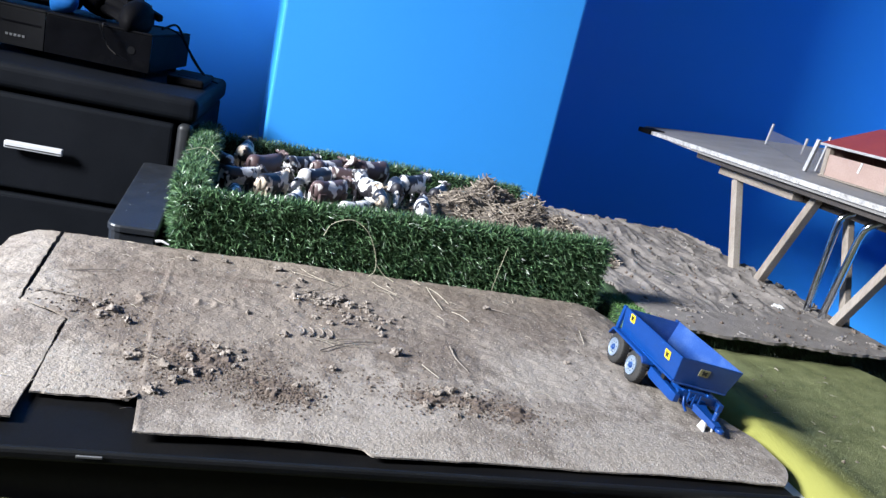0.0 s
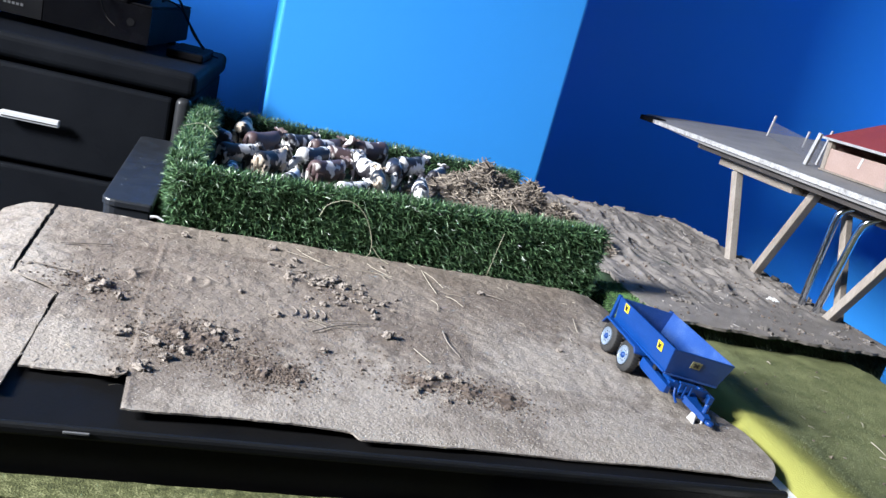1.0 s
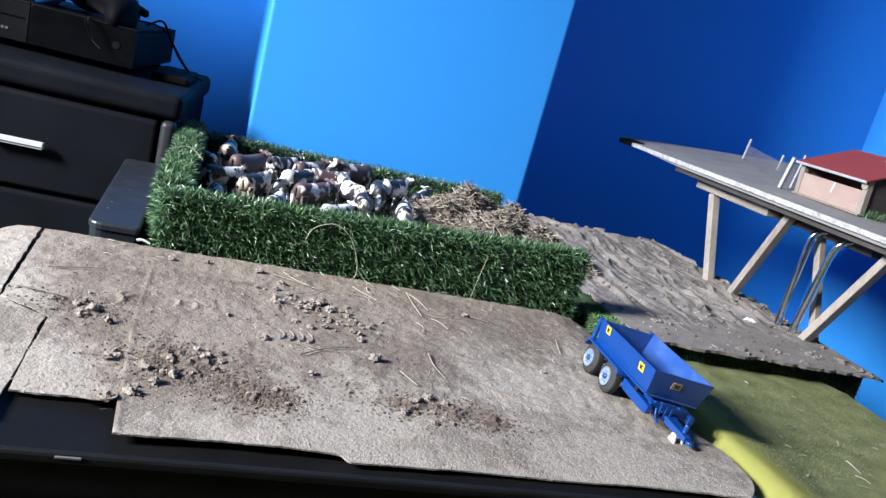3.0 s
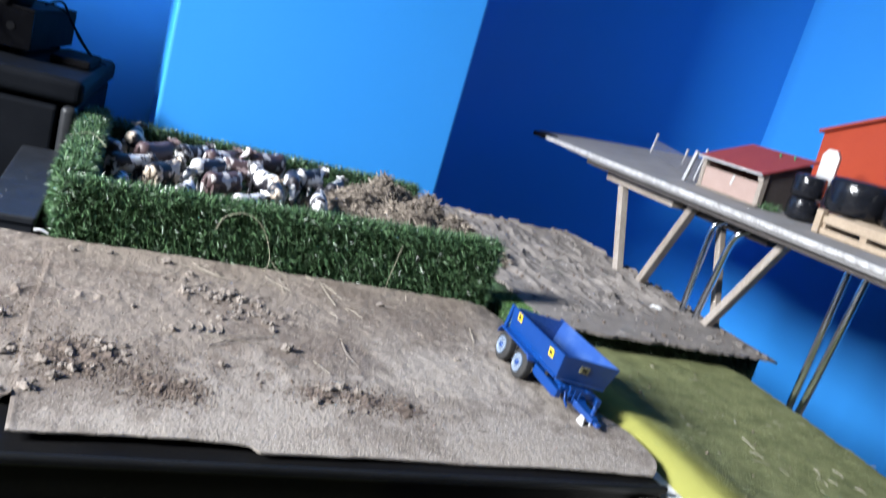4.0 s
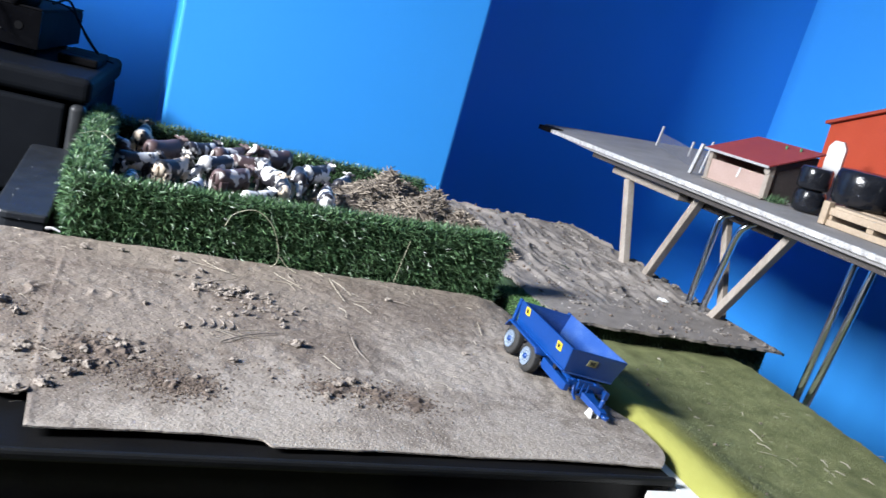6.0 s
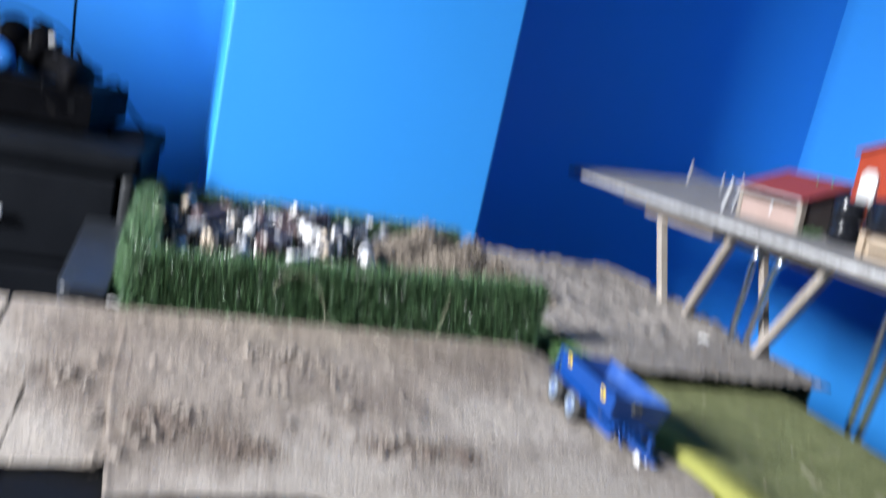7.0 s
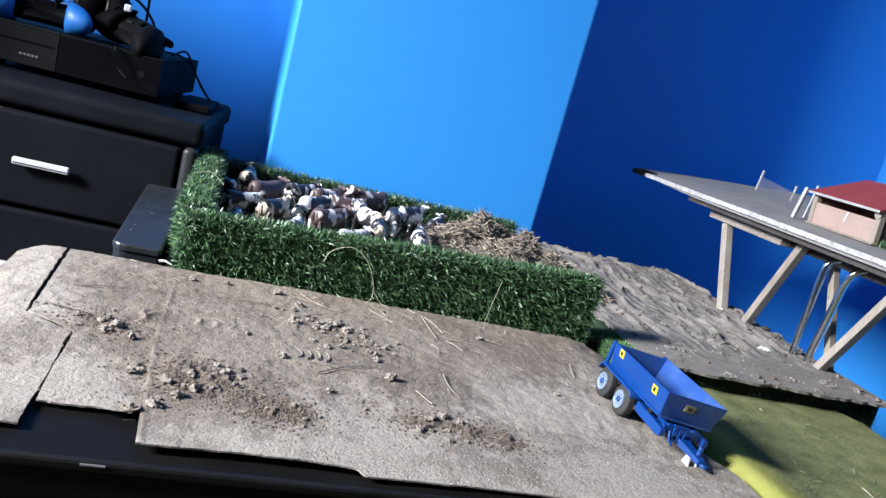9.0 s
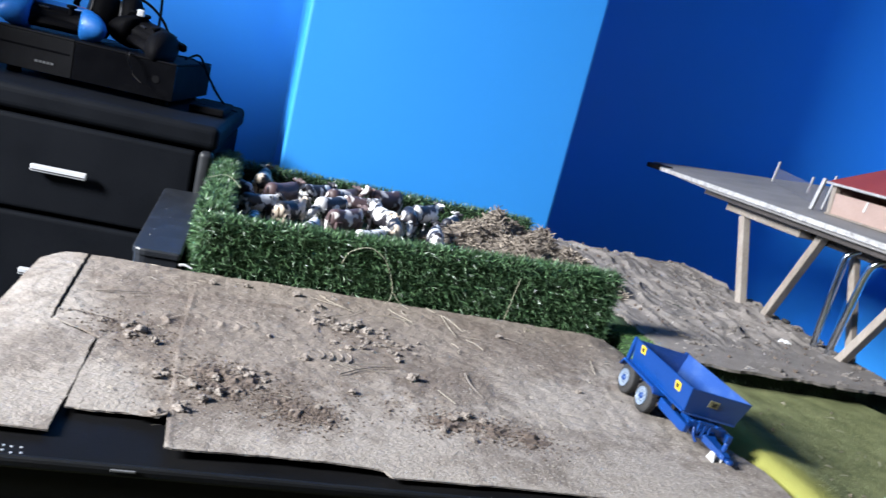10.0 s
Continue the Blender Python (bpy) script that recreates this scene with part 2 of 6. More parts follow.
def card_surf():
    """Gritty card: pale and coarse towards its front edge, dusted with brown soil over the middle and back."""
    m = bpy.data.materials.new("gritty_card")
    m.use_nodes = True
    n, l = m.node_tree.nodes, m.node_tree.links
    b = n["Principled BSDF"]
    tc = n.new("ShaderNodeTexCoord")

    def ns(scale, detail=4, rough=0.55):
        q = n.new("ShaderNodeTexNoise")
        q.inputs["Scale"].default_value, q.inputs["Detail"].default_value, q.inputs["Roughness"].default_value = scale, detail, rough
        l.new(tc.outputs["Object"], q.inputs["Vector"])
        return q.outputs[0]

    def maths(op, a, c, d=None):
        q = n.new("ShaderNodeMath")
        q.operation = op
        for i, v in enumerate((a, c, d)):
            if v is None:
                continue
            if isinstance(v, (int, float)):
                q.inputs[i].default_value = v
            else:
                l.new(v, q.inputs[i])
        return q.outputs[0]

    sep = n.new("ShaderNodeSeparateXYZ")
    l.new(tc.outputs["Object"], sep.inputs[0])
    broad, mid, ripple, grit = ns(7, 5), ns(45, 5), ns(150, 4, 0.6), ns(350, 3, 0.65)
    vor = n.new("ShaderNodeTexVoronoi")
    vor.inputs["Scale"].default_value = 300
    l.new(tc.outputs["Object"], vor.inputs["Vector"])
    # soil gathers in a broad drift across the middle of the sheet; its fade to the right also offsets the lamp's
    # falloff, and the sunlit paleness of the left flaps is put in here
    front = maths("ADD", maths("MULTIPLY_ADD", sep.outputs[1], 10.0, -6.75), maths("ADD", maths("MULTIPLY", maths("MAXIMUM", maths("ADD", sep.outputs[0], -0.15), -0.1), -4.5), maths("MULTIPLY", maths("MINIMUM", maths("ADD", sep.outputs[0], 0.06), 0.0), 26.0)))
    veil = maths("ADD", front, maths("ADD", maths("MULTIPLY_ADD", broad, 2.2, -1.1), maths("MULTIPLY_ADD", mid, 1.6, -0.8)))
    veil = maths("MINIMUM", maths("MAXIMUM", veil, 0.0), 1.0)
    spots = maths("MULTIPLY", maths("MINIMUM", maths("MAXIMUM", maths("MULTIPLY_ADD", maths("ADD", broad, maths("MULTIPLY", mid, 0.6)), 7.0, -5.35), 0.0), 1.0), 0.55)
    # brown soil rubbed into the card where the crumbs lie
    for cx, cy, rx, ry in ((0.008, 0.718, 0.050, 0.034), (0.094, 0.676, 0.030, 0.042), (-0.100, 0.838, 0.045, 0.026), (0.290, 0.688, 0.085, 0.020), (0.160, 0.915, 0.035, 0.030), (-0.050, 0.957, 0.085, 0.013), (0.070, 0.975, 0.075, 0.011), (-0.040, 0.872, 0.040, 0.030)):
        dx = maths("MULTIPLY_ADD", sep.outputs[0], 1 / rx, -cx / rx)
        dy = maths("MULTIPLY_ADD", sep.outputs[1], 1 / ry, -cy / ry)
        far = maths("SQRT", maths("ADD", maths("MULTIPLY", dx, dx), maths("MULTIPLY", dy, dy)), 0.0)
        inside = maths("ADD", maths("MULTIPLY_ADD", far, -1.3, 0.55), maths("ADD", maths("MULTIPLY", mid, 1.0), maths("MULTIPLY", ripple, 0.7)))
        spots = maths("MAXIMUM", spots, maths("MINIMUM", maths("MULTIPLY", inside, 0.8), 0.85))
    base = n.new("ShaderNodeMix")
    base.data_type = "RGBA"
    l.new(veil, base.inputs["Factor"])
    base.inputs["A"].default_value, base.inputs["B"].default_value = (0.305, 0.269, 0.232, 1), (0.210, 0.175, 0.144, 1)
    soil = n.new("ShaderNodeMix")
    soil.data_type = "RGBA"
    l.new(spots, soil.inputs["Factor"])
    l.new(base.outputs["Result"], soil.inputs["A"])
    soil.inputs["B"].default_value = (0.105, 0.078, 0.060, 1)
    speck = n.new("ShaderNodeMix")
    speck.data_type, speck.blend_type = "RGBA", "MULTIPLY"
    speck.inputs["Factor"].default_value = 0.42
    l.new(soil.outputs["Result"], speck.inputs["A"])
    rmp = n.new("ShaderNodeValToRGB")
    rmp.color_ramp.elements[0].position, rmp.color_ramp.elements[1].position = 0.32, 0.62
    rmp.color_ramp.elements[0].color, rmp.color_ramp.elements[1].color = (0.55, 0.52, 0.49, 1), (1.22, 1.22, 1.22, 1)
    l.new(grit, rmp.inputs[0])
    l.new(rmp.outputs[0], speck.inputs["B"])
    grain = n.new("ShaderNodeValToRGB")
    ge = grain.color_ramp.elements
    ge[0].position, ge[1].position = 0.10, 0.30
    ge[0].color, ge[1].color = (1.16, 1.16, 1.16, 1), (0.97, 0.965, 0.96, 1)
    l.new(vor.outputs[0], grain.inputs[0])
    dots = n.new("ShaderNodeMix")
    dots.data_type, dots.blend_type = "RGBA", "MULTIPLY"
    dots.inputs["Factor"].default_value = 1.0
    l.new(speck.outputs["Result"], dots.inputs["A"])
    l.new(grain.outputs[0], dots.inputs["B"])
    l.new(dots.outputs["Result"], b.inputs["Base Color"])
    b.inputs["Roughness"].default_value = 0.85
    h = maths("ADD", maths("MULTIPLY", grit, 0.9), maths("ADD", maths("MULTIPLY", vor.outputs[0], -0.25), maths("ADD", maths("MULTIPLY", mid, 0.6), maths("MULTIPLY", ripple, 1.3))))
    bp = n.new("ShaderNodeBump")
    bp.inputs["Strength"].default_value, bp.inputs["Distance"].default_value = 0.72, 0.0017
    l.new(h, bp.inputs["Height"])
    l.new(bp.outputs[0], b.inputs["Normal"])
    return m


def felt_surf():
    """Olive felt whose rolled edge is tinted yellow for the window light it catches; short nap, trodden patches."""
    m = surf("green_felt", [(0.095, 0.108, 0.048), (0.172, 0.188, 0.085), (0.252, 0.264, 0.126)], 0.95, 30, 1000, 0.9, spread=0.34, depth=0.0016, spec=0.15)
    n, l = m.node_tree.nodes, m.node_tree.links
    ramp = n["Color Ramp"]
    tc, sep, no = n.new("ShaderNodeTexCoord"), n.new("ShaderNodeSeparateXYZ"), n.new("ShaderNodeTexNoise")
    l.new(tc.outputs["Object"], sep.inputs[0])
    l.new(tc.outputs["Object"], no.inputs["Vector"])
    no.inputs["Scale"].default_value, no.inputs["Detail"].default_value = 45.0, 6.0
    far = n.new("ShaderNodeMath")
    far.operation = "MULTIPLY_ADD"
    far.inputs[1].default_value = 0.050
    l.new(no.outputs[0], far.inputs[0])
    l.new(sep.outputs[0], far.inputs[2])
    # mask of the left slope, where the light on it is put into the colour
    toned = n.new("ShaderNodeMapRange")
    toned.inputs["From Min"].default_value, toned.inputs["From Max"].default_value = 0.758, 0.700
    l.new(far.outputs[0], toned.inputs["Value"])
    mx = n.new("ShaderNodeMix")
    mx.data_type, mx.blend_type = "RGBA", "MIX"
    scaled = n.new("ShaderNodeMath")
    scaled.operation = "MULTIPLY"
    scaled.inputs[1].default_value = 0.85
    l.new(toned.outputs[0], scaled.inputs[0])
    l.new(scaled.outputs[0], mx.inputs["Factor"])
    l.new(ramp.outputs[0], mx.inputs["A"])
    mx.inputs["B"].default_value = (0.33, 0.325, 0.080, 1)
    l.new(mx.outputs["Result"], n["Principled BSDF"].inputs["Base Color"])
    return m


WALL = surf("blue_wall_paint", [(0.024, 0.285, 0.78), (0.030, 0.305, 0.82)], 0.6, 3, 260, 0.06, spread=0.6, depth=0.001)
PLAIN = surf("taupe_wall", [(0.15, 0.14, 0.125), (0.18, 0.17, 0.15)], 0.9, 3, 260, 0.06, spread=0.6)
CEIL = surf("white_ceiling", [(0.72, 0.72, 0.71), (0.78, 0.78, 0.77)], 0.9, 4, 300, 0.1)
FLOOR = surf("grey_carpet", [(0.16, 0.155, 0.15), (0.25, 0.245, 0.24)], 0.95, 30, 900, 0.8, depth=0.004)
GLOSSW = surf("white_gloss_paint", [(0.76, 0.76, 0.75), (0.82, 0.82, 0.8)], 0.3, 10, 300, 0.03)
LEATHER = surf("black_leatherette", [(0.0042, 0.0050, 0.0068), (0.0080, 0.0092, 0.0118)], 0.55, 12, 900, 0.25, depth=0.0006, rough_var=0.08, spec=0.04)
POSTL = surf("rubbed_leatherette", [(0.012, 0.013, 0.015), (0.024, 0.026, 0.029)], 0.45, 12, 900, 0.25, depth=0.0006, rough_var=0.08, spec=0.3)
BLACKP = surf("black_plastic", [(0.0025, 0.0025, 0.0032), (0.005, 0.005, 0.006)], 0.6, 25, 1200, 0.1, depth=0.0003, spec=0.03)
GLOSSB = surf("glossy_black", [(0.0018, 0.0019, 0.0026), (0.0034, 0.0036, 0.0046)], 0.25, 25, 600, 0.03, depth=0.0003, spec=0.07)
GREYP = surf("dark_grey_plastic", [(0.006, 0.006, 0.0075), (0.010, 0.010, 0.012)], 0.5, 30, 900, 0.1, depth=0.0003)
RIMBLK = surf("worn_black_rim", [(0.005, 0.0055, 0.006), (0.011, 0.0115, 0.0125)], 0.5, 18, 260, 0.25, stretch=(1, 4, 4), depth=0.0006, spec=0.18)
BOXBLK = surf("black_card", [(0.0024, 0.0024, 0.0027), (0.0052, 0.0050, 0.0052)], 0.6, 14, 300, 0.15, depth=0.0008, spec=0.15)
CONM = surf("matt_console_plastic", [(0.0028, 0.0030, 0.0038), (0.0048, 0.0050, 0.0060)], 0.55, 30, 900, 0.1, depth=0.0003, spec=0.07)
CHROME = surf("brushed_chrome", [(0.66, 0.70, 0.76), (0.78, 0.81, 0.86)], 0.13, 30, 800, 0.03, metal=1.0, depth=0.0002)
ALU = surf("satin_aluminium", [(0.66, 0.67, 0.69), (0.76, 0.77, 0.79)], 0.42, 30, 900, 0.05, metal=0.35, depth=0.0002)
CARD = card_surf()
GRIT = surf("pale_grit", [(0.25, 0.225, 0.195), (0.37, 0.335, 0.30)], 0.7, 300, 900, 0.2, spread=0.5, depth=0.0003)
CLOD = surf("dry_soil", [(0.14, 0.117, 0.098), (0.225, 0.192, 0.165), (0.36, 0.32, 0.28)], 0.95, 120, 900, 0.6, spread=0.4, depth=0.001)
CRUMB = surf("soil_crumb", [(0.070, 0.050, 0.039), (0.115, 0.086, 0.068), (0.20, 0.163, 0.134)], 0.95, 60, 900, 0.4, spread=0.4, depth=0.0006)
FIELD = surf("rutted_soil", [(0.095, 0.083, 0.072), (0.168, 0.148, 0.131), (0.222, 0.198, 0.178), (0.34, 0.308, 0.278)], 0.95, 34, 700, 0.7, spread=0.5, depth=0.0013)
STRAWM = blade_surf("straw", (0.20, 0.17, 0.13), (0.43, 0.385, 0.31), 0.65)
HAYM = blade_surf("hay", (0.085, 0.067, 0.053), (0.36, 0.30, 0.235), 0.75)
BLADE = blade_surf("artificial_grass", (0.009, 0.036, 0.015), (0.16, 0.285, 0.13), 0.33)
TURF = surf("turf_backing", [(0.008, 0.02, 0.007), (0.018, 0.045, 0.014)], 0.9, 60, 500, 0.4)
SHORT = blade_surf("short_turf", (0.05, 0.13, 0.035), (0.16, 0.30, 0.09), 0.55)
FELT = felt_surf()
COW_BLACK = cow_surf("black_and_white_cow", (0.022, 0.020, 0.026), (0.78, 0.75, 0.73), 0.52)
COW_BROWN = cow_surf("brown_and_white_cow", (0.085, 0.054, 0.055), (0.74, 0.68, 0.65), 0.565)
COW_TAN = cow_surf("tan_and_white_cow", (0.012, 0.012, 0.015), (0.72, 0.60, 0.47), 0.50)
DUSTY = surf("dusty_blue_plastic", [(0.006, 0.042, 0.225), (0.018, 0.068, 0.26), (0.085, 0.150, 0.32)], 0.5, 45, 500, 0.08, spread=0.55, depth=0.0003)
BLUE = surf("blue_toy_plastic", [(0.002, 0.036, 0.180), (0.004, 0.050, 0.232)], 0.34, 30, 300, 0.04, spread=0.5, depth=0.0003)
TYRE = surf("toy_tyre", [(0.014, 0.014, 0.014), (0.04, 0.038, 0.036)], 0.8, 60, 400, 0.2, depth=0.0004)
RIM = surf("pale_rim", [(0.10, 0.14, 0.20), (0.24, 0.29, 0.36)], 0.4, 40, 400, 0.05)
WHITEP = surf("white_plastic", [(0.54, 0.54, 0.53), (0.64, 0.64, 0.63)], 0.4, 30, 400, 0.05)
YELLOW = surf("yellow_sticker", [(0.72, 0.50, 0.02), (0.78, 0.56, 0.03)], 0.4, 40, 300, 0.02)
DULL_STICKER = surf("dull_olive_sticker", [(0.16, 0.15, 0.07), (0.26, 0.245, 0.13)], 0.5, 60, 300, 0.05)
INK = surf("black_ink", [(0.01, 0.01, 0.01), (0.02, 0.02, 0.018)], 0.5, 40, 300, 0.02)
PINE = surf("bare_pine", [(0.20, 0.165, 0.133), (0.29, 0.25, 0.21), (0.38, 0.335, 0.29)], 0.65, 9, 90, 0.25, stretch=(6, 6, 1), own=0.2, depth=0.0008)
PINEY = surf("bare_pine_rail", [(0.20, 0.165, 0.133), (0.29, 0.25, 0.21), (0.38, 0.335, 0.29)], 0.65, 9, 90, 0.25, stretch=(6, 1, 6), own=0.2, depth=0.0008)
PALLET = surf("pale_pallet_wood", [(0.34, 0.26, 0.18), (0.46, 0.36, 0.26)], 0.65, 20, 200, 0.2, own=0.2, depth=0.0006)
BOARDT = surf("grey_board_top", [(0.17, 0.165, 0.16), (0.29, 0.28, 0.275)], 0.9, 12, 500, 0.4, depth=0.001)
BOARDE = surf("chipped_white_edge", [(0.10, 0.09, 0.08), (0.33, 0.32, 0.31), (0.54, 0.535, 0.53), (0.66, 0.655, 0.65)], 0.6, 60, 300, 0.5, spread=0.5, depth=0.001)
# near-black: shade under the board and on the shed's unlit side as colour
BOARDU = surf("shade_dark_board", [(0.035, 0.03, 0.028), (0.07, 0.06, 0.055)], 0.8, 20, 300, 0.3)
SHEDW = surf("pink_shed_boarding", [(0.32, 0.222, 0.188), (0.41, 0.297, 0.254)], 0.7, 24, 300, 0.2, own=0.15)
ROOFR = surf("dull_red_roof", [(0.21, 0.03, 0.03), (0.29, 0.05, 0.045)], 0.6, 30, 350, 0.25)
BARNR = surf("orange_red_barn", [(0.35, 0.044, 0.015), (0.42, 0.059, 0.021)], 0.5, 12, 300, 0.12)
BARNROOF = surf("dark_orange_roof", [(0.26, 0.034, 0.016), (0.34, 0.046, 0.020)], 0.55, 14, 300, 0.12)
WRAP = surf("black_bale_wrap", [(0.006, 0.007, 0.010), (0.014, 0.015, 0.019)], 0.2, 60, 160, 0.5, depth=0.0015)
PAPER = surf("white_paper", [(0.72, 0.72, 0.70), (0.78, 0.78, 0.76)], 0.7, 12, 300, 0.05)
CTRL = surf("bright_blue_plastic", [(0.004, 0.095, 0.34), (0.008, 0.125, 0.41)], 0.5, 30, 300, 0.04)
ORANGE = surf("orange_plastic", [(0.55, 0.09, 0.02), (0.65, 0.13, 0.03)], 0.4, 30, 300, 0.04)
TRAYP = surf("charcoal_plastic", [(0.012, 0.014, 0.018), (0.022, 0.025, 0.031)], 0.42, 30, 700, 0.2, depth=0.0004, spec=0.35)
TABLEW = surf("black_ash_wood", [(0.008, 0.008, 0.008), (0.016, 0.015, 0.015)], 0.55, 6, 90, 0.2, stretch=(1, 8, 8))
GLASS = bpy.data.materials.new("window_glass")
GLASS.use_nodes = True
gb = GLASS.node_tree.nodes["Principled BSDF"]
gb.inputs["Transmission Weight"].default_value, gb.inputs["Roughness"].default_value, gb.inputs["IOR"].default_value = 1.0, 0.0, 1.45
STEM = surf("pale_dry_stem", [(0.40, 0.38, 0.27), (0.52, 0.49, 0.37)], 0.6, 60, 500, 0.1)
PEGG = surf("green_plastic", [(0.03, 0.22, 0.09), (0.05, 0.28, 0.12)], 0.4, 30, 300, 0.05)
POSTW = surf("weathered_white", [(0.30, 0.30, 0.31), (0.52, 0.52, 0.52)], 0.7, 60, 500, 0.3)
NET = surf("grey_wire", [(0.30, 0.31, 0.33), (0.40, 0.41, 0.43)], 0.5, 30, 300, 0.02, metal=0.6)

# ---------------------------------------------------------------- the room
RIGHT_X, BACK_Y, FRONT_Y, TOP = 2.262, 2.33, -1.9, 2.95
BREAST_L, BREAST_R, BREAST_Y = 0.072, 0.772, 1.80


def structure(name, bm, material, label="", category="wall", smooth=False):
    return tagged(part(name, bm, material, None, label, smooth), label, category, kind="structure")


structure("floor", box(LEFT_X, RIGHT_X, FRONT_Y, BACK_Y, -0.1, 0.0), FLOOR, "grey carpeted bedroom floor", "floor")
structure("ceiling", box(LEFT_X, RIGHT_X, FRONT_Y, BACK_Y, TOP, TOP + 0.1), CEIL, "plain white painted ceiling", "ceiling")
structure("wall_north", box(LEFT_X, RIGHT_X, BACK_Y, BACK_Y + 0.12, 0, TOP), WALL, "blue painted alcove wall behind the table and shelf")
structure("wall_east", box(RIGHT_X, RIGHT_X + 0.12, FRONT_Y, BACK_Y, 0, TOP), WALL, "blue painted side wall beside the long shelf")
structure("wall_south", box(LEFT_X, RIGHT_X, FRONT_Y - 0.12, FRONT_Y, 0, TOP), PLAIN, "plain taupe wall closing the room")
structure("chimney_breast", box(BREAST_L, BREAST_R, BREAST_Y, BACK_Y - 0.002, 0.0, TOP - 0.002, 0.008, 3), WALL, "light blue painted chimney breast with rounded corners")
bm = box(LEFT_X - 0.2, LEFT_X, FRONT_Y, WIN_Y0, 0, TOP)
box(LEFT_X - 0.2, LEFT_X, WIN_Y1, BACK_Y, 0, TOP, bm=bm)
box(LEFT_X - 0.2, LEFT_X, WIN_Y0, WIN_Y1, 0, WIN_Z0, bm=bm)
box(LEFT_X - 0.2, LEFT_X, WIN_Y0, WIN_Y1, WIN_Z1, TOP, bm=bm)
structure("wall_west", bm, PLAIN, "plain taupe wall with the daylight window")
# added out of view: keeps window light off the lower left alcove
structure("shade_wall", box(LEFT_X + 0.001, -0.93, 1.50, 1.58, 0, 1.55), WALL, "unseen plain blue half-height wall added to shade the alcove")
win = thing("window_1", "white framed window letting in daylight", "window", kind="structure")
bm = bmesh.new()
fx = LEFT_X - 0.14
for a in ((WIN_Y0, WIN_Y0 + 0.05, WIN_Z0, WIN_Z1), (WIN_Y1 - 0.05, WIN_Y1, WIN_Z0, WIN_Z1), (WIN_Y0 + 0.05, WIN_Y1 - 0.05, WIN_Z0, WIN_Z0 + 0.05), (WIN_Y0 + 0.05, WIN_Y1 - 0.05, WIN_Z1 - 0.05, WIN_Z1)):
    box(fx, fx + 0.05, *a, bm=bm)
part("window_frame", bm, GLOSSW, win)
pane = part("pane", box(fx + 0.02, fx + 0.026, WIN_Y0 + 0.05, WIN_Y1 - 0.05, WIN_Z0 + 0.05, WIN_Z1 - 0.05), GLASS, win)
pane.visible_shadow = False
part("window_sill", box(LEFT_X - 0.08, LEFT_X + 0.04, WIN_Y0 - 0.04, WIN_Y1 + 0.04, WIN_Z0 - 0.03, WIN_Z0, 0.005), GLOSSW, win)

# ---------------------------------------------------------------- table and base layers
BASE = 0.628
table = thing("display_table", "black wooden table carrying the model farm layers", "table", pose(0.36, 0.95, 0))
part("tabletop", box(-0.44, 0.66, -0.60, 0.78, 0.600, BASE - 0.004, 0.004), TABLEW, table)
part("table_wing", box(-0.575, -0.4405, -0.60, 0.10, 0.600, BASE - 0.004, 0.004), TABLEW, table)
part("table_wing", box(-0.515, -0.4405, 0.1005, 0.592, 0.600, BASE - 0.004, 0.004), TABLEW, table)
for lx in (-0.40, 0.62):
    for ly in (-0.55, 0.72):
        part("leg", box(lx - 0.025, lx + 0.025, ly - 0.025, ly + 0.025, 0.0, 0.600, 0.004), TABLEW, table)

chest = thing("black_box", "long low black card box under the gritty sheet", "box", pose(0.16, 0.80, BASE))
part("box_body", box(-0.375, 0.452, -0.238, 0.24, 0.0, 0.0525, 0.004), BOXBLK, chest)
part("front_rim", box(-0.375, 0.452, -0.244, -0.2365, 0.046, 0.0560, 0.003), RIMBLK, chest, "black rim along the front")
part("scuff", box(-0.222, -0.203, -0.2462, -0.2442, 0.0525, 0.0545, 0.0005), surf("pale_scuff", [(0.10, 0.10, 0.10), (0.16, 0.16, 0.16)], 0.6, 60, 500, 0.1), chest, "pale scuff on the rim")


# ---------------------------------------------------------------- gritty card sheet with its flaps
CARD_Z = 0.690


TREADS = (  # middle, radius, first and last angle of curved ridges pressed into the soil
    (-0.030, 0.868, 0.026, 60, 200), (-0.012, 0.874, 0.016, -60, 80), (0.006, 0.874, 0.018, -70, 90), (0.024, 0.880, 0.020, -70, 80), (-0.046, 0.880, 0.016, 100, 230),
    (0.150, 0.905, 0.030, 80, 200), (0.190, 0.902, 0.024, -40, 60), (-0.075, 0.865, 0.018, -80, 60))


def tread(x, y):
    z = 0.0
    for cx, cy, r, a0, a1 in TREADS:
        dx, dy = x - cx, y - cy
        d = math.hypot(dx, dy) - r
        if abs(d) < 0.008:
            a = (math.degrees(math.atan2(dy, dx)) - a0) % 360 / (a1 - a0)
            if a < 1:
                z += 0.0024 * math.exp(-((d / 0.0028) ** 2)) * math.sin(math.pi * a) ** 0.5
    return z


def lip(x):
    return min(1.0, max(0.0, (x - 0.10) / 0.2)) * min(1.0, max(0.0, (0.66 - x) / 0.16))


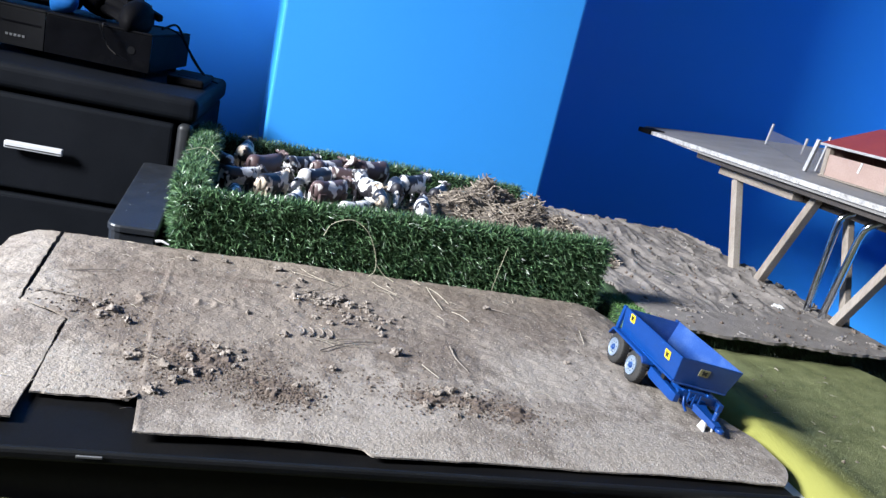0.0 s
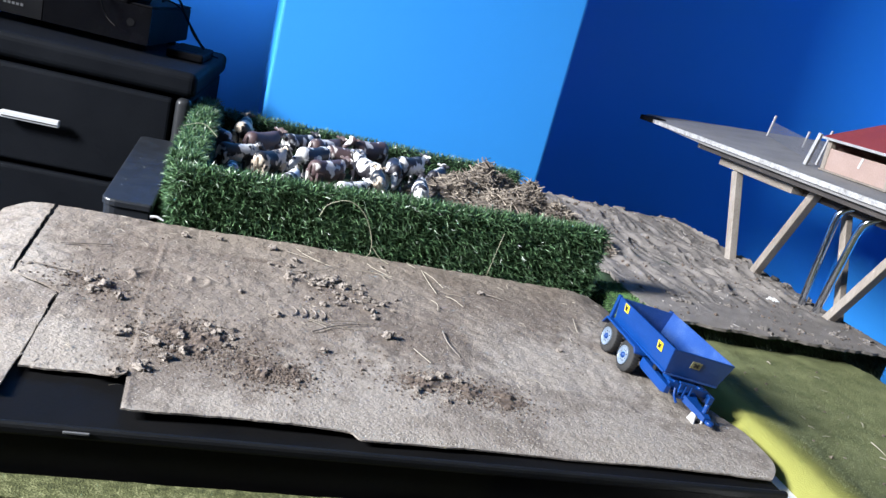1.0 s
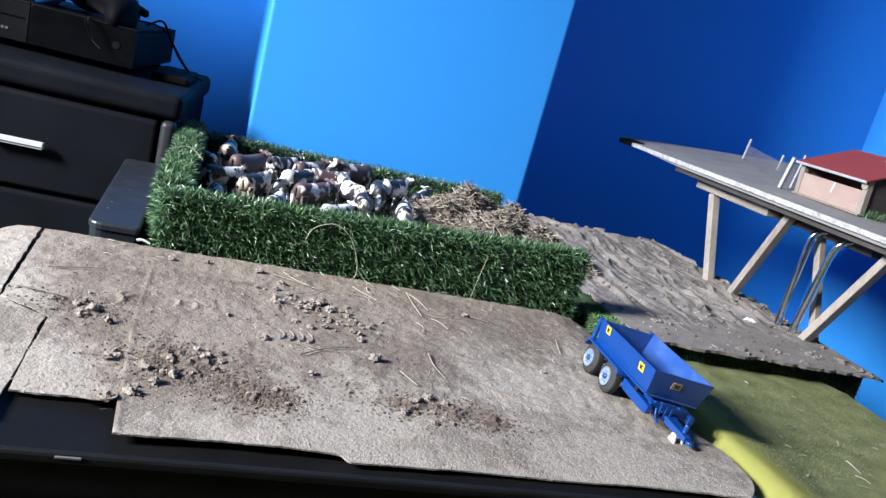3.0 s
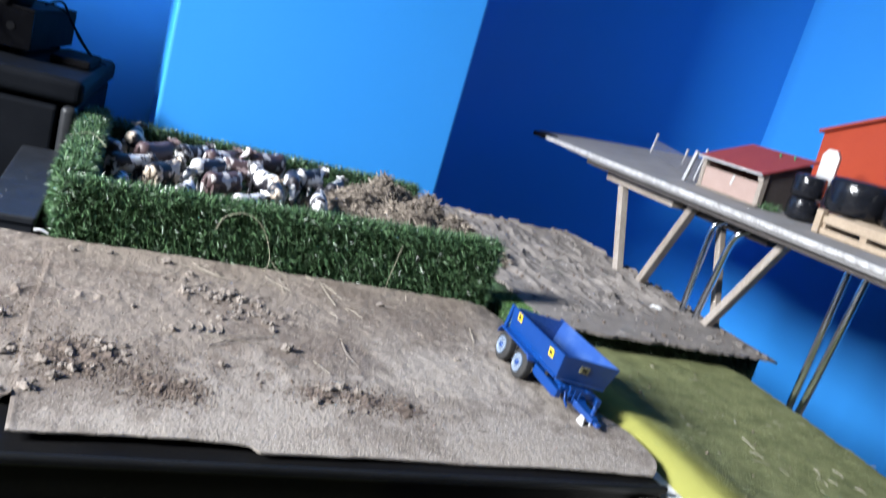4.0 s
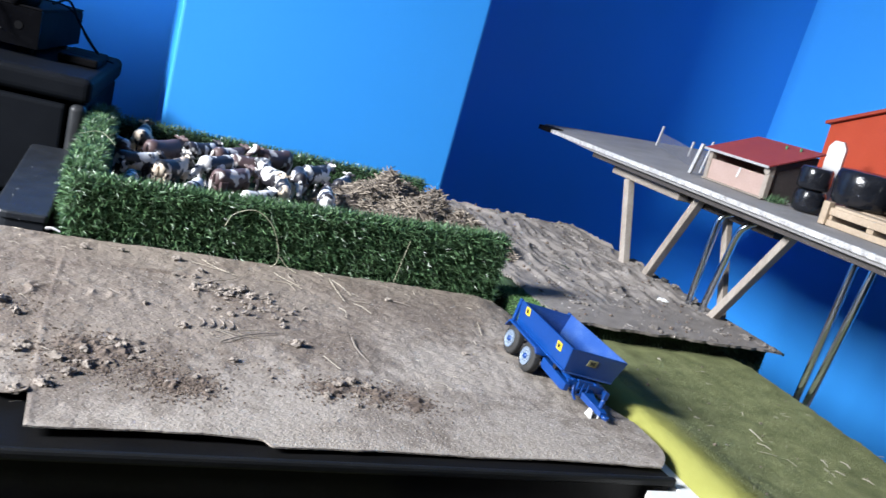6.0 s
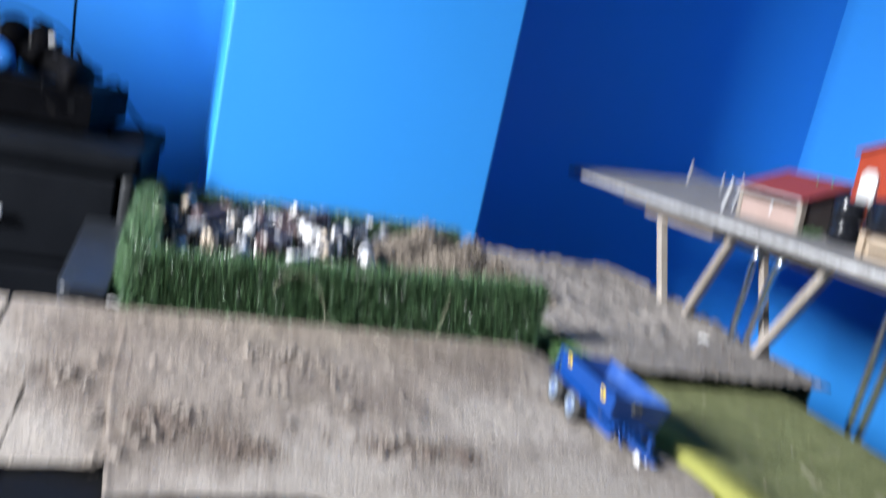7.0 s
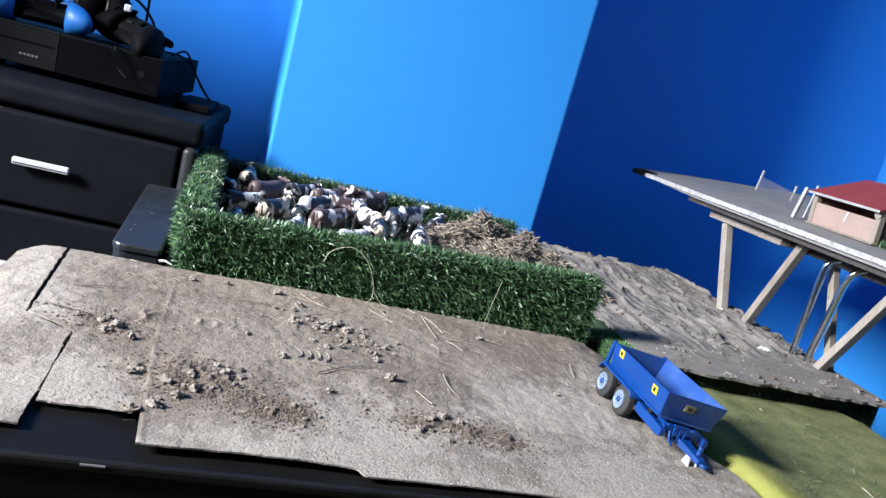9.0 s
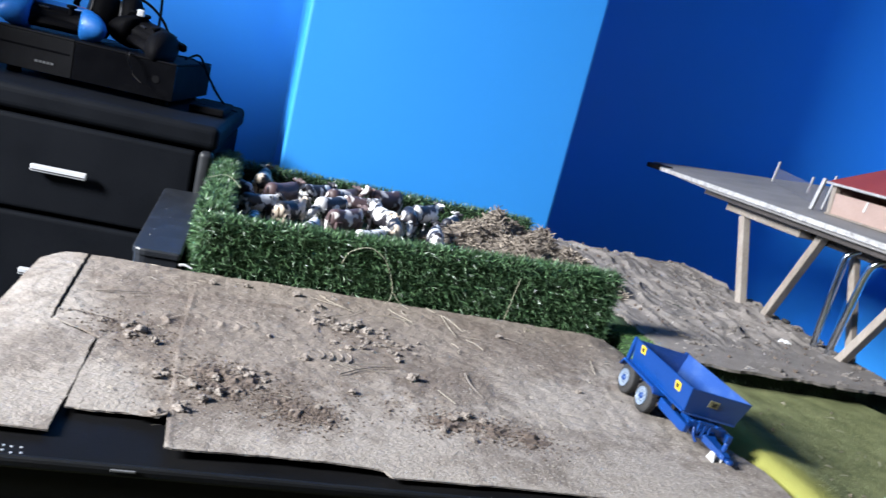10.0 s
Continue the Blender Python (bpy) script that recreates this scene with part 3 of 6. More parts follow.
def card_top(x, y):
    mud = min(1.0, max(0.0, (y - 0.66) / 0.06))
    z = CARD_Z + 0.0016 * bumps(x, y, 9, 3.1) + mud * (0.0015 * bumps(x, y, 26, 7.7) + 0.0011 * bumps(x, y, 70, 2.2) + 0.0005 * bumps(x, y, 170, 5.5)) + 0.00025 * bumps(x, y, 150, 1.3)
    z += tread(x, y) * (0.8 + 0.5 * bumps(x, y, 90, 4.2))
    z -= 0.007 * max(0.0, (-0.185 - x) / 0.055) ** 2          # the outer flap sags
    z -= 0.0045 * lip(x) * max(0.0, (0.622 - y) / 0.042)      # the front lip is creased and bends down
    z -= 0.012 * max(0.0, (x - 0.548) / 0.08) ** 2 * min(1.0, max(0.0, (y - 0.66) / 0.08))  # the side that bears the trailer sags
    z += 0.0009 * math.exp(-(((x - ledge(y) + 0.0375) / 0.0028) ** 2)) * min(1.0, max(0.0, (1.02 - y) / 0.05))  # the fold stands up a little
    if x < ledge(y) - 0.04105:                                # the flaps lie a card's thickness lower than the main panel
        z -= 0.0024 * min(1.0, max(0.0, (0.985 - y) / 0.06))
    return z


sheet_ob = thing("card_sheet", "grey-beige gritty card sheet dusted with soil, torn at its front corner", "card sheet")


def front_edge(x):
    step = 0.009 / (1 + math.exp((x - 0.166) / 0.0012))
    bow = 0.006 * math.sin(math.pi * min(1.0, max(0.0, (x + 0.03) / 0.196)))
    return 0.5725 + 0.0070 * lip(x) + step + bow + 0.0012 * bumps(x, 0, 30, 4) + 0.0018 * bumps(x, 0, 6, 9)


def ledge(y):
    """How far the fold runs askew towards the front."""
    return 0.014 * max(0.0, (0.80 - y) / 0.21)


def trim(x, y):
    """Runs the front edge a little unevenly and rounds the outer corners."""
    k = max(0.0, 1 - (y - 0.572) / 0.045)
    y += k * (front_edge(x) - 0.572)
    x += ledge(y) * max(0.0, 1 - (x + 0.041) / 0.12)
    x -= 0.024 * max(0.0, (x - 0.55) / 0.077) * max(0.0, (0.615 - y) / 0.040) ** 2
    x -= 0.022 * max(0.0, (x - 0.55) / 0.077) * max(0.0, (y - 1.036) / 0.026) ** 2
    return x, y


part("panel", sheet(-0.041, 0.627, 0.572, 1.066, 300, 220, card_top, lambda x, y: card_top(x, y) - 0.0017, warp=trim), CARD, sheet_ob, smooth=True)


def crack(y):
    """Where the outer flap is torn from the middle one: straight, with one slanting step."""
    if y > 0.833:
        x = -0.175 - 0.010 * (y - 0.833) / 0.229
    elif y > 0.796:
        x = -0.121 - 0.054 * (y - 0.796) / 0.037
    else:
        x = -0.121 + 0.004 * (0.796 - y) / 0.2
    return x + 0.0012 * bumps(0, y, 60, 6) + 0.0006 * bumps(0, y, 240, 2)


def gap(y):
    """Half the width of the tear, wider towards the back and at the front corner."""
    return 0.0006 + 0.0018 * min(1.0, max(0.0, (y - 0.83) / 0.05)) + 0.0011 * max(0.0, bumps(0, y, 22, 1.4)) + 0.0012 * math.exp(-(((y - 0.765) / 0.035) ** 2)) + 0.0044 * math.exp(-(((y - 0.8145) / 0.013) ** 2)) + 0.0012 * max(0.0, 0.70 - y) / 0.08


def middle(x, y):
    k = (x + 0.182) / 0.1398
    y0 = 0.637 + 0.006 * bumps(x, 0, 16, 2) + 0.0012 * bumps(x, 0, 70, 2) + 0.006 * k
    edge = crack(y) + gap(y)
    return edge + k * (-0.0411 + ledge(y) - edge), max(y, y0)


def outer(x, y):
    k = (x + 0.240) / 0.058
    lo = -0.240 + 0.020 * max(0.0, (y - 1.03) / 0.032) ** 2
    return lo + k * (crack(y) - gap(y) - lo), y


part("panel", sheet(-0.182, -0.0422, 0.630, 1.066, 66, 190, lambda x, y: card_top(x, y) - 0.0002, lambda x, y: card_top(x, y) - 0.0019, warp=middle), CARD, sheet_ob, smooth=True)
part("panel", sheet(-0.240, -0.182, 0.597, 1.066, 30, 190, card_top, lambda x, y: card_top(x, y) - 0.0017, warp=outer), CARD, sheet_ob, smooth=True)


part("torn_curl", sheet(-0.062, -0.031, 0.634, 0.648, 20, 8, lambda x, y: card_top(x, y) + 0.0012 + 0.0050 * max(0.0, (x + 0.050) / 0.019) ** 2 * (0.5 + 0.5 * (0.648 - y) / 0.014) + 0.0006 * bumps(x, y, 120, 3),
                        lambda x, y: card_top(x, y) + 0.0005 + 0.0050 * max(0.0, (x + 0.050) / 0.019) ** 2 * (0.5 + 0.5 * (0.648 - y) / 0.014) + 0.0006 * bumps(x, y, 120, 3),
                        warp=lambda x, y: (x + 0.003 * bumps(y, x, 90, 1), y + 0.004 * bumps(x, y, 60, 2))), CARD, sheet_ob, "torn curled corner of the flap", smooth=True)
# ---------------------------------------------------------------- blades, straws, crumbs
def blades(n, spot, length, width, lean, seed, curl=0.5):
    """n bent blades. spot(rng) gives a root and the way it grows."""
    rng = random.Random(seed)
    verts, faces = [], []
    for _ in range(n):
        root, way = spot(rng)
        way = (Vector(way) + Vector((rng.gauss(0, lean), rng.gauss(0, lean), rng.gauss(0, lean)))).normalized()
        ln = length * rng.uniform(0.55, 1.2)
        side = way.cross(Vector((rng.gauss(0, 1), rng.gauss(0, 1), rng.gauss(0, 1)))).normalized() * width * rng.uniform(0.6, 1.2) / 2
        drop = side.cross(way).normalized() * ln * rng.uniform(-curl, curl) + Vector((0, 0, -0.15 * ln))
        root = Vector(root)
        mid, tip = root + way * ln * 0.55 + drop * 0.25, root + way * ln + drop
        i = len(verts)
        verts += [tuple(root - side), tuple(root + side), tuple(mid + side * 0.8), tuple(mid - side * 0.8), tuple(tip)]
        faces += [(i, i + 1, i + 2, i + 3), (i + 3, i + 2, i + 4)]
    return verts, [], faces


PEN_Z, COW_Z, HAY_Z = 0.668, 0.680, 0.690


def hedge(name, x0, x1, y0, y1, top, n, seed, label, rise=0.0):
    """A strip of artificial grass stood up as a hedge: a dark body bristling on all sides."""
    h = thing(name, label, "hedge", pose((x0 + x1) / 2, (y0 + y1) / 2, PEN_Z), "grass hedges round the cow pen")
    hx, hy, hz = (x1 - x0) / 2 - 0.012, (y1 - y0) / 2 - 0.012, top - PEN_Z - 0.012
    bm = box(-hx, hx, -hy, hy, 0, hz, 0.006)
    for v in bm.verts:
        v.co.z *= 1 + rise * (v.co.x / hx) / hz
    part("turf_body", bm, TURF, h)
    ax, ay, at = 2 * hy * hz, 2 * hx * hz, 4 * hx * hy

    def spot(rng):
        pick = rng.random() * (2 * ax + 2 * ay + at * 1.3)
        if pick < 2 * ay:
            s = -1 if rng.random() < 0.6 else 1
            return (rng.uniform(-hx, hx), s * hy, rng.uniform(0.004, hz)), (0, s, 0.35)
        if pick < 2 * ay + 2 * ax:
            s = -1 if rng.random() < 0.55 else 1
            return (s * hx, rng.uniform(-hy, hy), rng.uniform(0.004, hz)), (s, 0, 0.35)
        return (rng.uniform(-hx, hx), rng.uniform(-hy, hy), hz), (0, 0, 1)

    def raised(rng):
        (x, y, z), way = spot(rng)
        return (x, y, z * (1 + rise * (x / hx) / hz)), way

    tagged(part("grass_blade_mass", blades(n, raised, 0.016, 0.0015, 0.5, seed), BLADE, h), kind="stuff")
    return h


hedge("grass_hedge", -0.056, 0.626, 1.066, 1.118, 0.788, 30000, 11, "long front hedge of bright green artificial grass", 0.012)
hedge("grass_hedge", -0.066, -0.010, 1.120, 1.690, 0.780, 17000, 12, "side hedge of green artificial grass next to the drawers")
hedge("grass_hedge", -0.062, 0.70, 1.694, 1.742, 0.758, 12000, 13, "back hedge of artificial grass along the chimney breast")
structure("pen_floor", sheet(-0.013, 0.675, 1.112, 1.697, 40, 40, lambda x, y: COW_Z - 0.001 + 0.0012 * bumps(x, y, 30, 5), lambda x, y: BASE - 0.003), TURF, "dark turf floor of the cow pen", "ground", smooth=True)


def straws(n, spot, length, width, seed, curve=1.0):
    """n thin straws lying about; spot(rng) gives the middle of each and its steepest rise."""
    rng = random.Random(seed)
    verts, faces = [], []
    for _ in range(n):
        c, rise = spot(rng)
        a = rng.uniform(0, 2 * math.pi)
        d = Vector((math.cos(a), math.sin(a), rng.uniform(-rise, rise))).normalized()
        ln, w = length * rng.uniform(0.4, 1.3), width * rng.uniform(0.6, 1.3)
        s = d.cross(Vector((0, 0, 1))).normalized() * w / 2
        u = s.cross(d).normalized() * w / 2
        bow = Vector((rng.gauss(0, 0.1), rng.gauss(0, 0.1), rng.uniform(0, 0.15))) * ln * curve
        i = len(verts)
        for k in (-0.5, 0.0, 0.5):
            p = Vector(c) + d * ln * k + (bow if k == 0 else Vector())
            verts += [tuple(p - s), tuple(p + s), tuple(p + u * 2)]
        for k in (0, 3):
            faces += [(i + k, i + k + 1, i + k + 4, i + k + 3), (i + k + 1, i + k + 2, i + k + 5, i + k + 4), (i + k + 2, i + k, i + k + 3, i + k + 5)]
    return verts, [], faces


HEAPS = ((0.68, 1.60, 0.05, 0.05), (0.735, 1.36, 0.05, 0.03), (0.72, 1.52, 0.05, 0.04), (0.62, 1.63, 0.05, 0.05), (0.70, 1.44, 0.05, 0.03), (0.47, 1.50, 0.095, 0.055), (0.55, 1.58, 0.085, 0.075), (0.58, 1.44, 0.09, 0.06), (0.50, 1.36, 0.07, 0.035), (0.64, 1.52, 0.055, 0.05), (0.66, 1.38, 0.055, 0.035))


def heap_z(x, y):
    return HAY_Z + 0.004 + 1.15 * max([0.0] + [h * math.exp(-((x - cx) ** 2 + (y - cy) ** 2) / (0.55 * r * r)) for cx, cy, r, h in HEAPS]) * (0.8 + 0.35 * bumps(x, y, 28, 9))


def hay_spot(rng):
    cx, cy, r, h = rng.choice(HEAPS)
    x, y = rng.gauss(cx, r * 0.55), rng.gauss(cy, r * 0.55)
    x, y = min(x, 0.765), min(max(y, 1.30), 1.69)
    return (x, y, heap_z(x, y) + rng.uniform(-0.002, 0.006)), 0.9


hay = thing("hay_pile", "heap of loose brown hay inside the pen", "hay", kind="stuff")
part("hay_core", sheet(0.38, 0.77, 1.13, 1.69, 70, 90, heap_z, lambda x, y: COW_Z - 0.004, lambda x, y: heap_z(x, y) > HAY_Z + 0.009), HAYM, hay, smooth=True)
part("hay_straws", straws(6500, hay_spot, 0.030, 0.0017, 21), HAYM, hay)


# ---------------------------------------------------------------- toy cows
def toy_cow(low=0.0):
    """A standing cow, nose towards +x, feet at z = 0, about 7 cm long, as one mesh. low: how far the head hangs."""
    bm = bmesh.new()
    Y, Z = (0, 1, 0), (0, 0, 1)

    def trunk(rows, n=12):
        loft([ring((x, 0, z), Y, Z, ry, rz, n) for x, z, ry, rz in rows], bm)

    # rump with hip bones, hollow flank, deep belly, shoulders
    trunk(((-0.0305, 0.037, 0.002, 0.003), (-0.0298, 0.037, 0.0062, 0.0080), (-0.0255, 0.0370, 0.0088, 0.0108), (-0.0205, 0.0368, 0.0102, 0.0112), (-0.014, 0.0350, 0.0092, 0.0118), (-0.006, 0.0335, 0.0112, 0.0132),
           (0.004, 0.0335, 0.0112, 0.0132), (0.012, 0.0350, 0.0098, 0.0124), (0.018, 0.0365, 0.0088, 0.0116), (0.023, 0.038, 0.0060, 0.0085), (0.025, 0.038, 0.002, 0.003)))
    nz = -0.016 * low
    trunk(((0.016, 0.0385, 0.0055, 0.0085), (0.022, 0.041 + nz * 0.3, 0.0050, 0.0072), (0.030, 0.044 + nz * 0.8, 0.0040, 0.0056), (0.032, 0.0445 + nz, 0.002, 0.003)), 8)
    loft([ring((x, 0, z + nz), Y, (0.45, 0, 0.9), ry, rz, 8) for x, z, ry, rz in ((0.0265, 0.0485, 0.002, 0.002), (0.028, 0.0478, 0.0050, 0.0052), (0.033, 0.0440, 0.0047, 0.0048), (0.0395, 0.0392, 0.0033, 0.0036), (0.043, 0.0368, 0.0032, 0.0032), (0.0442, 0.0362, 0.0012, 0.0012))], bm)
    for s in (-1, 1):
        loft([ring((0.0280, s * (0.004 + d), 0.0488 + u + nz), (1, 0, 0), Z, r * 0.5, r, 6) for d, u, r in ((0, 0, 0.0012), (0.003, 0.0006, 0.0022), (0.006, 0, 0.0006))], bm)
        for x, top in ((-0.022, 0.034), (0.015, 0.034)):
            back = -0.0015 if x < 0 else 0.0
            loft([ring((x + dx * back, s * (0.0075 - 0.001 * dx), z), (1, 0, 0), Y, r1, r2, 7) for z, r1, r2, dx in ((top, 0.0062, 0.0045, 0), (0.026, 0.0052, 0.0038, 0), (0.017, 0.0028, 0.0024, 2), (0.015, 0.0029, 0.0025, 2), (0.005, 0.002, 0.0019, 1), (0.0028, 0.0028, 0.0026, 0), (0, 0.003, 0.0027, 0))], bm)
    loft([ring((-0.020 + d, 0, z), (1, 0, 0), Y, r, r, 8) for d, z, r in ((0, 0.026, 0.006), (0, 0.0215, 0.0055), (0, 0.019, 0.002))], bm)
    tube(bend(((-0.0285, 0, 0.0425), (-0.0325, 0.0005, 0.039), (-0.033, 0.001, 0.027), (-0.0325, 0.001, 0.016)), 3), 0.001, 5, bm, 0.0013)
    bmesh.ops.recalc_face_normals(bm, faces=bm.faces)
    return bm


COWS = [  # place, heading in degrees (nose from +x), size, coat, head hanging
    (-0.004, 1.540, -62, 1.05, "brown", 1), (0.037, 1.636, 84, 1.20, "tan", 0), (0.078, 1.530, 50, 1.25, "brown", 0), (0.034, 1.446, 28, 1.00, "black", 0), (0.026, 1.318, 88, 0.85, "black", 1),
    (0.092, 1.398, 56, 1.15, "tan", 0), (0.128, 1.322, 72, 0.95, "black", 1), (0.170, 1.486, 226, 1.20, "black", 1), (0.155, 1.632, 40, 1.10, "black", 0), (0.209, 1.606, 44, 1.20, "brown", 0),
    (0.240, 1.552, 196, 1.20, "brown", 1), (0.282, 1.500, 118, 1.15, "black", 0), (0.305, 1.652, 214, 1.30, "brown", 0), (0.197, 1.398, 42, 1.20, "brown", 0), (0.236, 1.326, 38, 0.95, "black", 0),
    (0.292, 1.402, 82, 1.10, "tan", 0), (0.345, 1.530, -96, 1.15, "black", 1), (0.396, 1.606, 42, 1.20, "black", 0), (0.446, 1.560, 62, 1.10, "black", 0), (0.378, 1.404, 80, 1.10, "black", 0),
    (0.398, 1.322, 18, 0.75, "black", 1), (0.304, 1.308, 204, 0.75, "black", 1)]
COATS = {"black": (COW_BLACK, "small toy cow with black and white patches standing in the pen"), "brown": (COW_BROWN, "small toy cow with brown and white patches standing in the pen"),
         "tan": (COW_TAN, "small tan toy cow with dark belts standing in the pen")}
first_cow = {}
for x, y, turn, size, coat, low in COWS:
    k = (coat, low)
    if k in first_cow:
        c = copy_thing(first_cow[k], Matrix())
    else:
        c = first_cow[k] = tagged(part("toy_cow", toy_cow(low), COATS[coat][0], smooth=True), COATS[coat][1], "toy cow", "toy cows in the pen")
    c.matrix_world = pose(x, y, COW_Z, 0, 0, turn) @ Matrix.Diagonal((size * 1.30, size * 1.36, size * 1.30, 1))


# ---------------------------------------------------------------- the rutted field
def field_z(x, y):
    """Soil smeared along one way, with broad tracks, lumps thrown up beside them and smoother ground towards the front."""
    u, v = x + 0.03 * y, y
    amp = min(1.0, max(0.0, (y - 1.10 + 0.08 * bumps(x, y, 9, 4)) / 0.12))
    wu = u + 0.03 * bumps(x, y, 9, 2.0)
    track = noise.noise(Vector((wu * 30, v * 4, 3.0))) + 0.6 * noise.noise(Vector((wu * 70, v * 9, 7.0)))
    ridge = max(0.0, 1 - 3.2 * abs(noise.noise(Vector((wu * 22, v * 3.5, 1.0))))) ** 3 * max(0.0, 0.35 + bumps(x, y, 22, 3.3))
    lump = max(0.0, bumps(x, y, 34, 5.2) - 0.22) + 0.8 * max(0.0, bumps(x, y, 85, 7.9) - 0.25)
    z = 0.697 + amp * (0.0075 * track + 0.010 * ridge + 0.006 * bumps(x, y, 8, 6)) + (0.2 + 0.8 * amp) * (0.0055 * lump + 0.0011 * bumps(x, y, 70, 8)) + 0.0005 * bumps(x, y, 190, 4)
    edge = min(x - 0.676, 1.208 - x, 1.795 - y)
    z -= 0.012 * max(0.0, 1 - edge / 0.03) ** 2
    return z + 0.006 * max(0.0, (y - 1.4) / 0.4)


def field_keep(x, y):
    wob = 0.010 * bumps(x, y, 18, 3) + 0.004 * bumps(x, y, 60, 5)
    return 0.694 + wob < x < 1.192 + wob and y < 1.794 and not (x < 0.70 and y < 1.05)


def field_trim(x, y):
    """Runs the front edge of the slab unevenly."""
    k = max(0.0, 1 - (y - 0.984) / 0.05)
    return x, y + k * (0.004 - 0.02 * (x - 0.7) + 0.009 * bumps(x, 0, 14, 3) + 0.004 * bumps(x, 0, 45, 5) + 0.0014 * bumps(x, 0, 130, 2))


field = thing("soil_field", "slab of rutted grey-brown soil on a thick turf edge", "soil field")
part("soil", sheet(0.664, 1.22, 0.984, 1.796, 240, 370, field_z, lambda x, y: field_z(x, y) - 0.005, field_keep, field_trim), FIELD, field, smooth=True)
part("turf_slab", box(0.69, 1.180, 1.004, 1.790, BASE, 0.690, 0.004), TURF, field, "dark turf layer under the soil")


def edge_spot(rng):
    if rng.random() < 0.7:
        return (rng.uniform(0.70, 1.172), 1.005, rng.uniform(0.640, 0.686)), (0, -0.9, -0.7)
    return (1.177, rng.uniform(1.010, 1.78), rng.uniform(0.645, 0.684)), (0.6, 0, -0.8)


# fringe blades darkened: the shade below the soil rim is in their colour
tagged(part("turf_fringe", blades(5200, edge_spot, 0.012, 0.0012, 0.4, 31), blade_surf("shade_darkened_turf", (0.006, 0.017, 0.007), (0.024, 0.052, 0.02), 0.5), field), kind="stuff")
verge = thing("turf_strip", "strip of short green turf beside the soil field", "turf", kind="stuff")
part("turf_base", box(0.648, 0.712, 0.955, 1.135, BASE, 0.692, 0.003), TURF, verge)
part("turf_blades", blades(4200, lambda rng: ((rng.uniform(0.648, 0.714), rng.uniform(0.955, 1.135), 0.692), (0, 0, 1)), 0.007, 0.0011, 0.5, 33), SHORT, verge)
part("turf_blades", blades(2600, lambda rng: (((0.648, rng.uniform(0.955, 1.135), rng.uniform(0.645, 0.691)), (-1, 0, 0.3)) if rng.random() < 0.5 else ((rng.uniform(0.648, 0.712), 0.955, rng.uniform(0.645, 0.691)), (0, -1, 0.3))), 0.007, 0.0011, 0.5, 34), SHORT, verge)


# ---------------------------------------------------------------- green felt mat
def felt_left(y):
    return 0.664 + 0.012 * bumps(0, y, 7, 3) * 0.5


def felt_z(x, y):
    """A rounded roll beside the black box, then a long gentle fall to the flat."""
    s = x - felt_left(y)
    low = 0.665 + 0.0025 * bumps(x, y, 8, 2) + 0.0012 * bumps(x, y, 30, 5)
    if s > 0:
        z = low + 0.027 * math.exp(-((s / 0.085) ** 1.6))
    else:
        z = low + 0.027 - 0.055 * (-s / 0.045) ** 2
    return z - 0.014 * min(1.0, max(0.0, (y - 0.82) / 0.06)) * max(0.0, 1 - max(0.0, s) / 0.15)


def felt_keep(x, y):
    right = 1.104 - 0.09 * max(0.0, 0.88 - y) - 0.5 * max(0.0, y - 0.955) + 0.004 * bumps(x, y, 25, 1)
    return felt_left(y) - 0.036 < x < right and y < 1.0


felt = thing("felt_mat", "olive green felt mat with a rolled edge painted lit yellow", "felt mat")
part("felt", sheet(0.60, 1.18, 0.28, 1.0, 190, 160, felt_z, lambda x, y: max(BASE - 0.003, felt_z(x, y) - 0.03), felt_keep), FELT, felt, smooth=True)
litter = part("straw_litter", straws(34, lambda rng: ((lambda x, y: (x, y, felt_z(x, y) + 0.001))(min(1.09, rng.gauss(*rng.choice(((0.93, 0.03), (1.02, 0.05), (0.86, 0.08))))), rng.choice((rng.gauss(0.62, 0.05), rng.gauss(0.80, 0.05), rng.uniform(0.45, 0.96)))), 0.25), 0.012, 0.0006, 37, 0.5), STRAWM, felt)
tagged(part("felt_nap", blades(26000, lambda g: ((lambda x, y: (x, y, felt_z(x, y) - 0.0004))(g.uniform(0.69, 1.095 - 0.09 * 0.2), g.uniform(0.42, 0.955)), (0, 0, 1)), 0.0024, 0.0005, 0.9, 39), blade_surf("felt_fibre", (0.100, 0.114, 0.048), (0.225, 0.240, 0.11), 0.9), felt), kind="stuff")
front = thing("grass_mat", "strip of green turf lying in front of the black box", "turf mat")
part("mat", sheet(-0.21, 0.30, 0.528, 0.555, 60, 8, lambda x, y: 0.6415 + 0.0015 * bumps(x, y, 20, 2) + 0.0008 * bumps(x, y, 90, 4), lambda x, y: BASE - 0.003), surf("mossy_turf_mat", [(0.040, 0.045, 0.022), (0.100, 0.108, 0.048), (0.25, 0.255, 0.13)], 0.95, 130, 700, 0.9, spread=0.32, depth=0.0016, spec=0.1), front, smooth=True)
folded = [[(x, y, z) for x, y in ((0.560, 0.44), (0.646, 0.44), (0.646, 0.565), (0.640, 0.608), (0.617, 0.608), (0.617, 0.552), (0.572, 0.552), (0.560, 0.50))] for z in (BASE, 0.672)]
tagged(part("white_card", loft(folded), PAPER), "white folded card tucked against the black box", "card")


